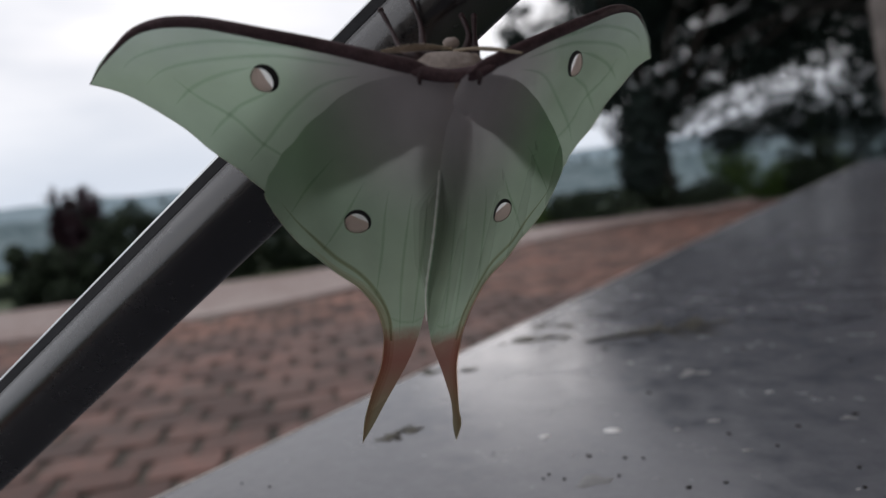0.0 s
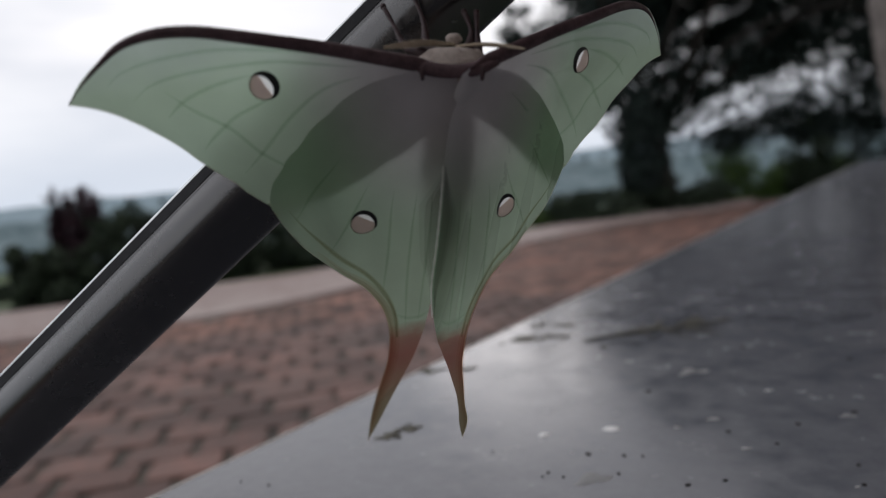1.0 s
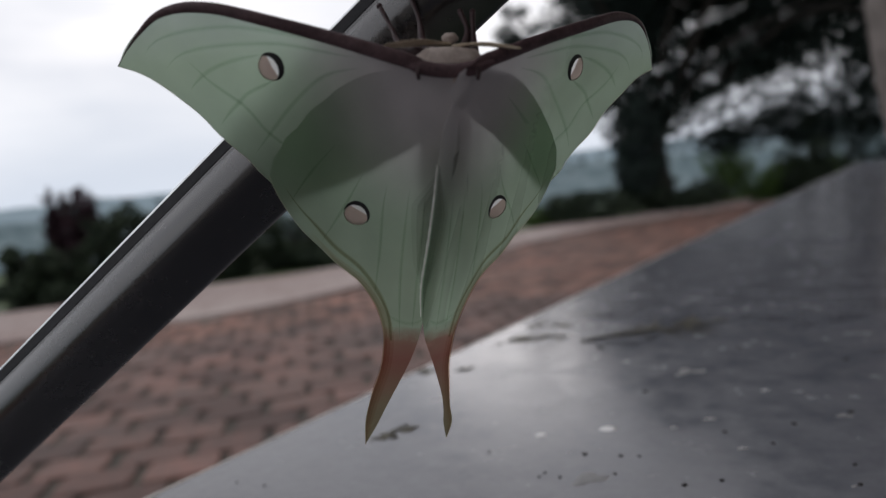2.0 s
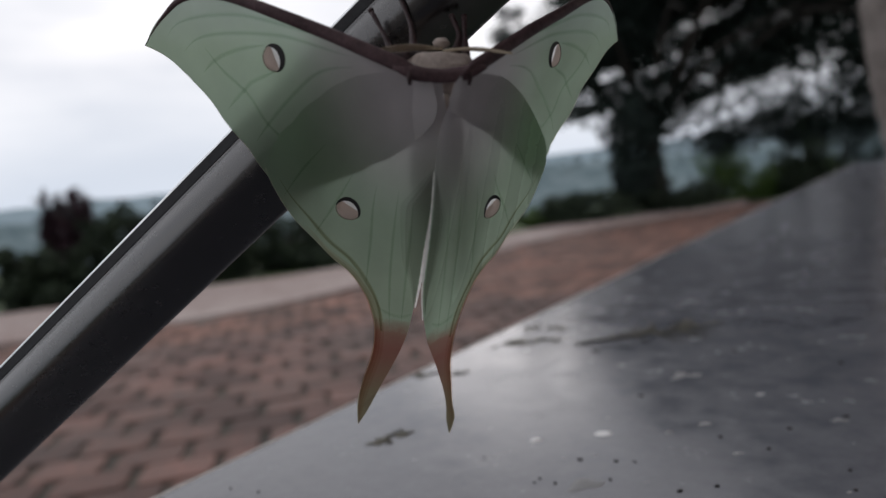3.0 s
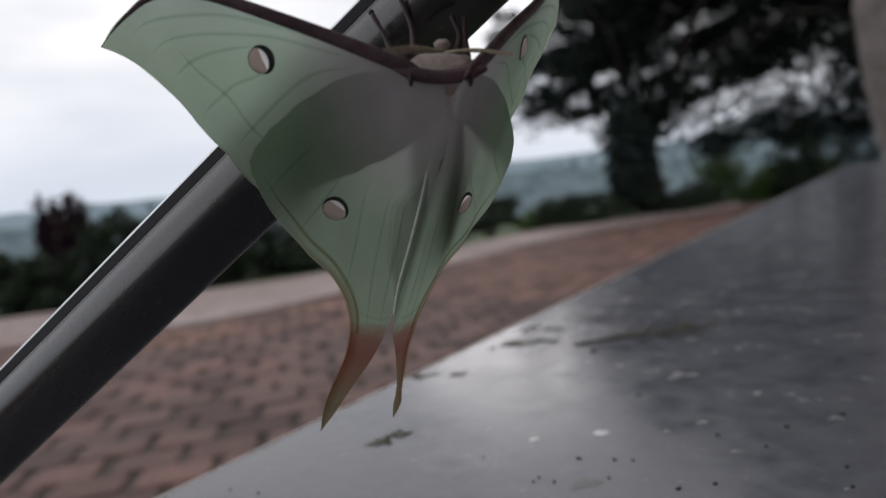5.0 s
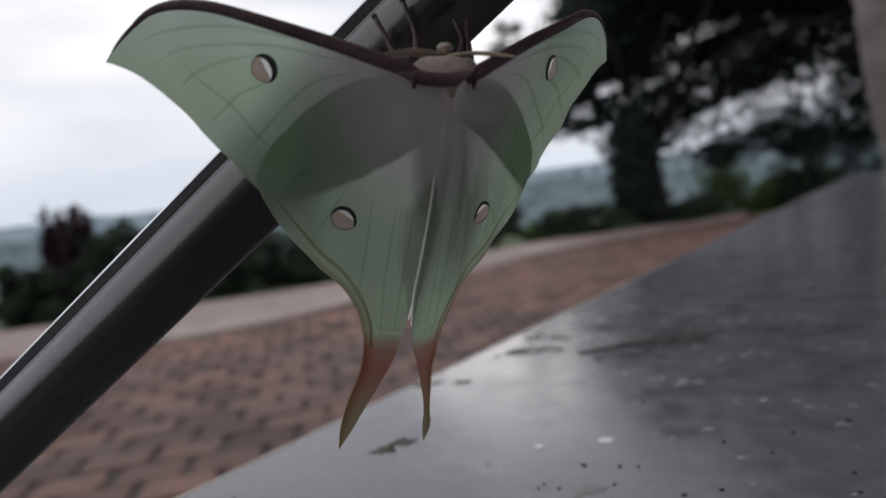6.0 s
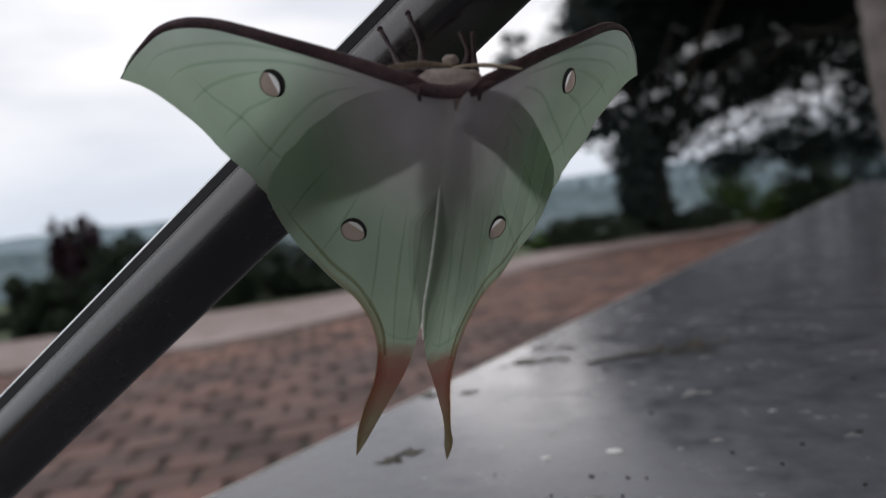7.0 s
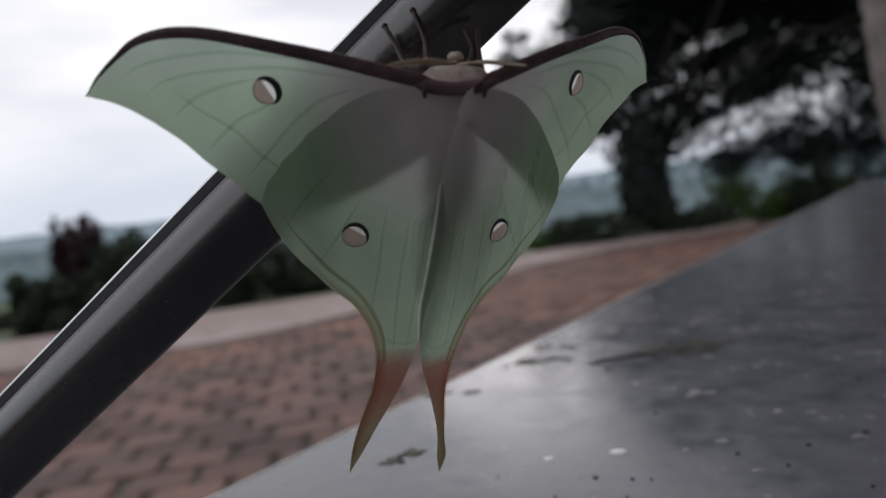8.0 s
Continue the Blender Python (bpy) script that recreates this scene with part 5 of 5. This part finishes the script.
FORE_B = [
    (0, 0.00586, 5e-05, -0, 39.47, 42.85, 18.58),
    (0.2, 0.00574, 0.00011, -0, 36.98, 36.97, 13.94),
    (0.4, 0.00561, 0.00017, 0, 35.47, 37.58, 11.97),
    (0.5, 0.00554, 0.00021, 0, 32.34, 38.97, 10.11),
    (0.6, 0.00558, 0.00021, 0, 29.89, 36.45, 9.72),
    (0.7, 0.00563, 0.00021, 0, 33.09, 35.58, 8.98),
    (0.8, 0.00567, 0.00021, 0, 35.78, 36.94, 11.3),
    (0.9, 0.00571, 0.00021, 0, 35.23, 36.82, 12.44),
    (1, 0.00576, 0.00022, -0, 40.33, 41.07, 17.25),
    (1.5, 0.00581, 0.00011, 1e-05, 38.84, 42.95, 15.31),
    (1.7, 0.00585, 9e-05, 1e-05, 38.04, 42.88, 14.17),
    (2.8, 0.00609, 1e-05, 5e-05, 38.82, 46.03, 18.68),
    (3, 0.00613, -1e-05, 6e-05, 44.27, 46.43, 27.44),
    (3.2, 0.00598, -7e-05, 6e-05, 44.65, 50.47, 26.23),
    (3.3, 0.00591, -0.00011, 6e-05, 47.47, 49.52, 25.53),
    (3.5, 0.00576, -0.00018, 6e-05, 59.98, 54.39, 41.36),
    (3.6, 0.00572, -0.00015, 7e-05, 49.0, 51.2, 31.0),
    (3.7, 0.00569, -0.00012, 7e-05, 66.76, 53.98, 48.26),
    (3.8, 0.00566, -9e-05, 7e-05, 62.79, 52.31, 43.66),
    (3.9, 0.00563, -6e-05, 7e-05, 57.4, 53.54, 38.84),
    (4, 0.00559, -3e-05, 7e-05, 60.31, 52.8, 38.44),
    (4.2, 0.00566, -9e-05, 8e-05, 66.92, 54, 48.08),
    (4.3, 0.00569, -0.00012, 8e-05, 81.01, 56.06, 63.71),
    (4.5, 0.00576, -0.00019, 8e-05, 54.38, 53.05, 37.71),
    (4.7, 0.00578, -0.00018, 8e-05, 67.33, 54.56, 49.42),
    (5.8, 0.00594, -0.00016, 5e-05, 47.96, 52.37, 27.73),
    (6, 0.00597, -0.00016, 5e-05, 45.66, 50.52, 25.81),
    (6.2, 0.00588, -0.00016, 4e-05, 45.54, 49.98, 24.23),
    (6.5, 0.00576, -0.00016, 2e-05, 44.84, 49.93, 22.53),
    (6.8, 0.00585, -0.00013, 0, 44.07, 47.16, 23.83),
    (7, 0.00592, -0.00011, -0, 41.2, 45.41, 20.63),
    (7.2, 0.00596, -0.00013, -1e-05, 42.1, 46.55, 21.79),
    (7.5, 0.00602, -0.00016, -2e-05, 42.26, 45.8, 20.19),
    (7.8, 0.00596, -0.0001, -2e-05, 40.58, 45.86, 19.09),
    (8, 0.00592, -5e-05, -1e-05, 40.3, 45.09, 17.09),
]
HIND_A = [
    (0, -0.00393, -0.00135, 0, 32.13, 5.76, 4.02),
    (0.1, -0.00387, -0.00138, 0, 31.64, 5.4, 3.98),
    (0.2, -0.0038, -0.00141, 0, 31.14, 6.35, 5.03),
    (0.3, -0.00374, -0.00144, 0, 31.33, 10.96, 8.48),
    (0.4, -0.00367, -0.00147, -0, 31.52, 15.4, 11.57),
    (0.5, -0.00361, -0.0015, -0, 31.29, 20.49, 15.25),
    (0.6, -0.00365, -0.0015, -0, 35.29, 30.45, 27.96),
    (0.7, -0.00369, -0.0015, -0, 32.02, 22.75, 20.84),
    (0.8, -0.00373, -0.0015, -0, 29.07, 12.82, 9.34),
    (0.9, -0.00378, -0.00151, -0, 29.82, 16.19, 13.53),
    (1, -0.00382, -0.00151, -0, 34.4, 11.82, 8.85),
    (1.1, -0.00383, -0.00149, -0, 33.92, 12.26, 7.81),
    (1.2, -0.00384, -0.00147, -0, 33.43, 13.89, 8.93),
    (1.3, -0.00385, -0.00144, -1e-05, 32.95, 13.49, 7.85),
    (1.4, -0.00386, -0.00142, -1e-05, 32.47, 15.25, 8.72),
    (1.5, -0.00387, -0.0014, -1e-05, 31.99, 13.35, 6.73),
    (1.6, -0.0039, -0.00139, -1e-05, 31.22, 7.66, 2.97),
    (1.7, -0.00392, -0.00138, -1e-05, 30.45, 3.41, 1.48),
    (2.8, -0.00415, -0.0013, -4e-05, 29.4, -18.05, -11.42),
    (3, -0.0042, -0.00129, -4e-05, 33.01, -10.71, -6.71),
    (3.1, -0.00412, -0.00126, -4e-05, 31.86, -8.54, -6.91),
    (3.2, -0.00405, -0.00122, -4e-05, 30.69, -0.81, -2.62),
    (3.3, -0.00397, -0.00119, -5e-05, 32.66, 7.23, -0.83),
    (3.4, -0.0039, -0.00116, -5e-05, 32.11, 6.7, -1.11),
    (3.5, -0.00382, -0.00112, -5e-05, 31.58, 3.06, -5.46),
    (3.6, -0.00379, -0.00115, -5e-05, 31.22, -4.85, -6.35),
    (3.7, -0.00376, -0.00118, -5e-05, 33.27, 6.27, -3.16),
    (3.8, -0.00373, -0.00121, -5e-05, 32.76, 5.92, -2.6),
    (3.9, -0.0037, -0.00124, -5e-05, 32.71, 3.76, -2.72),
    (4, -0.00366, -0.00127, -5e-05, 32.5, 5.52, -3.95),
    (4.1, -0.0037, -0.00124, -5e-05, 32.12, 2.77, -4.35),
    (4.2, -0.00373, -0.00121, -5e-05, 31.75, 7.93, -1.74),
    (4.3, -0.00376, -0.00118, -5e-05, 33.29, 2.13, -6.2),
    (4.4, -0.00379, -0.00114, -6e-05, 31.29, -1.64, -5.9),
    (4.5, -0.00382, -0.00111, -6e-05, 29.3, -6.37, -9.15),
    (4.6, -0.00384, -0.00111, -6e-05, 30.13, -3.2, -8.98),
    (4.7, -0.00385, -0.00112, -6e-05, 30.97, -1.65, -8.04),
    (5.8, -0.00401, -0.00115, -6e-05, 31.44, -2.79, -7.12),
    (5.9, -0.00402, -0.00115, -6e-05, 30.64, -5, -7.47),
    (6, -0.00404, -0.00115, -6e-05, 29.84, -2.3, -4.49),
    (6.1, -0.004, -0.00115, -6e-05, 30.4, 0.6, -2.64),
    (6.2, -0.00396, -0.00115, -6e-05, 30.96, -0.51, -3.53),
    (6.3, -0.00392, -0.00115, -6e-05, 30.56, 2.48, -2),
    (6.4, -0.00387, -0.00115, -5e-05, 30.16, 1.21, -3.44),
    (6.5, -0.00383, -0.00115, -5e-05, 29.76, 3.33, -1.42),
    (6.6, -0.00386, -0.00116, -5e-05, 30.61, -4.09, -6.6),
    (6.7, -0.0039, -0.00117, -5e-05, 31.46, -5.75, -6.8),
    (6.8, -0.00393, -0.00118, -5e-05, 32.3, -7.46, -6.26),
    (6.9, -0.00396, -0.00119, -4e-05, 31.82, -6.69, -5.55),
    (7, -0.00399, -0.0012, -4e-05, 31.33, -4.52, -4.15),
    (7.2, -0.00403, -0.00118, -4e-05, 30.74, -0.05, -1.11),
    (7.3, -0.00405, -0.00117, -4e-05, 30.46, -0.83, -2.33),
    (7.5, -0.0041, -0.00115, -3e-05, 29.91, -2.02, -3.12),
    (7.6, -0.00408, -0.00117, -3e-05, 29.63, -0.15, -2.54),
    (7.7, -0.00406, -0.00119, -3e-05, 29.34, 3.84, 0.68),
    (7.8, -0.00404, -0.00121, -3e-05, 29.06, 8.75, 3.42),
    (7.9, -0.00401, -0.00124, -4e-05, 29.26, 8.36, 2.95),
    (8, -0.00399, -0.00126, -4e-05, 29.46, 5.88, 0.9),
]
HIND_B = [
    (0, 0.00393, -0.00124, -0, 33.65, 38.86, 12.69),
    (0.2, 0.0038, -0.00118, -0, 32.49, 36.76, 11.96),
    (0.4, 0.00367, -0.00111, -0, 29.69, 37.87, 10.6),
    (0.5, 0.0036, -0.00108, 0, 26.24, 39.35, 10.33),
    (0.6, 0.00365, -0.00108, 0, 23.35, 36.66, 9.87),
    (0.7, 0.00369, -0.00108, 0, 27.51, 34.18, 8.92),
    (0.8, 0.00373, -0.00108, 0, 30.03, 37.97, 10.01),
    (0.9, 0.00378, -0.00108, 0, 28.95, 38.2, 10.52),
    (1, 0.00382, -0.00108, -0, 33.8, 39.54, 14.12),
    (1.5, 0.00387, -0.00118, 0, 31.85, 40.5, 10.29),
    (1.7, 0.00392, -0.0012, 1e-05, 34.18, 40.77, 12.85),
    (2.8, 0.00415, -0.00128, 3e-05, 33.25, 39.98, 11.42),
    (3, 0.0042, -0.00129, 4e-05, 37.2, 42.5, 18.13),
    (3.2, 0.00404, -0.00136, 4e-05, 38.94, 47.99, 18.14),
    (3.3, 0.00397, -0.0014, 4e-05, 40.33, 47.11, 14.07),
    (3.5, 0.00382, -0.00146, 4e-05, 45.03, 52.13, 20.82),
    (3.6, 0.00378, -0.00143, 4e-05, 40, 50.4, 19.4),
    (3.7, 0.00375, -0.0014, 4e-05, 48.07, 52.54, 24),
    (3.8, 0.00372, -0.00137, 4e-05, 44.85, 49.33, 20.22),
    (3.9, 0.00368, -0.00134, 4e-05, 42, 50.26, 19.51),
    (4, 0.00365, -0.00131, 4e-05, 45.78, 49.63, 19.43),
    (4.2, 0.00372, -0.00137, 5e-05, 47.44, 53.03, 23.13),
    (4.3, 0.00375, -0.00141, 5e-05, 56.38, 55.94, 32.81),
    (4.5, 0.00381, -0.00147, 5e-05, 46.76, 52.68, 26.43),
    (4.7, 0.00384, -0.00147, 4e-05, 49.03, 52.22, 24.8),
    (5.8, 0.004, -0.00144, 1e-05, 42.75, 50.98, 20.74),
    (6, 0.00402, -0.00143, 0, 40.8, 48.58, 19.7),
    (6.2, 0.00394, -0.00143, -1e-05, 39.45, 47.71, 17.64),
    (6.5, 0.00381, -0.00143, -3e-05, 36.66, 46.8, 15.29),
    (6.8, 0.0039, -0.0014, -4e-05, 37.71, 44.37, 17.8),
    (7, 0.00397, -0.00138, -5e-05, 35.64, 42.6, 14.49),
    (7.2, 0.00401, -0.0014, -6e-05, 35.48, 44.33, 15.14),
    (7.5, 0.00408, -0.00143, -6e-05, 34.31, 43.67, 12.46),
    (7.8, 0.00401, -0.00137, -6e-05, 31.81, 43.42, 11.16),
    (8, 0.00397, -0.00133, -5e-05, 31.41, 42.2, 8.88),
]
# lean of the sapling in the wind: seconds, degrees
SWAY = [(0, 0.0), (2.8, 0.4), (3.5, 2.6), (4.0, 0.8), (4.3, 3.8), (4.5, 2.8), (4.7, 2.0), (5.2, 3.2), (5.8, 5.2), (5.9, 3.9), (6.1, 3.8), (6.3, 1.8), (6.6, 0.3), (8.0, 0.0)]
# end of rows


def motions():
    walk(MOTH, [(t, pose(*v)) for t, *v in BODY_ROWS])
    for wing, rows in zip(WINGS, (FORE_A, FORE_B, HIND_A, HIND_B)):
        walk(wing, [(t, pose(*v)) for t, *v in rows])
    walk(SAPLING, [(t, Matrix.Translation(spot(4.0, -3.02, -0.02)) @ Matrix.Rotation(radians(a), 4, AHEAD)) for t, a in SWAY])


motions()
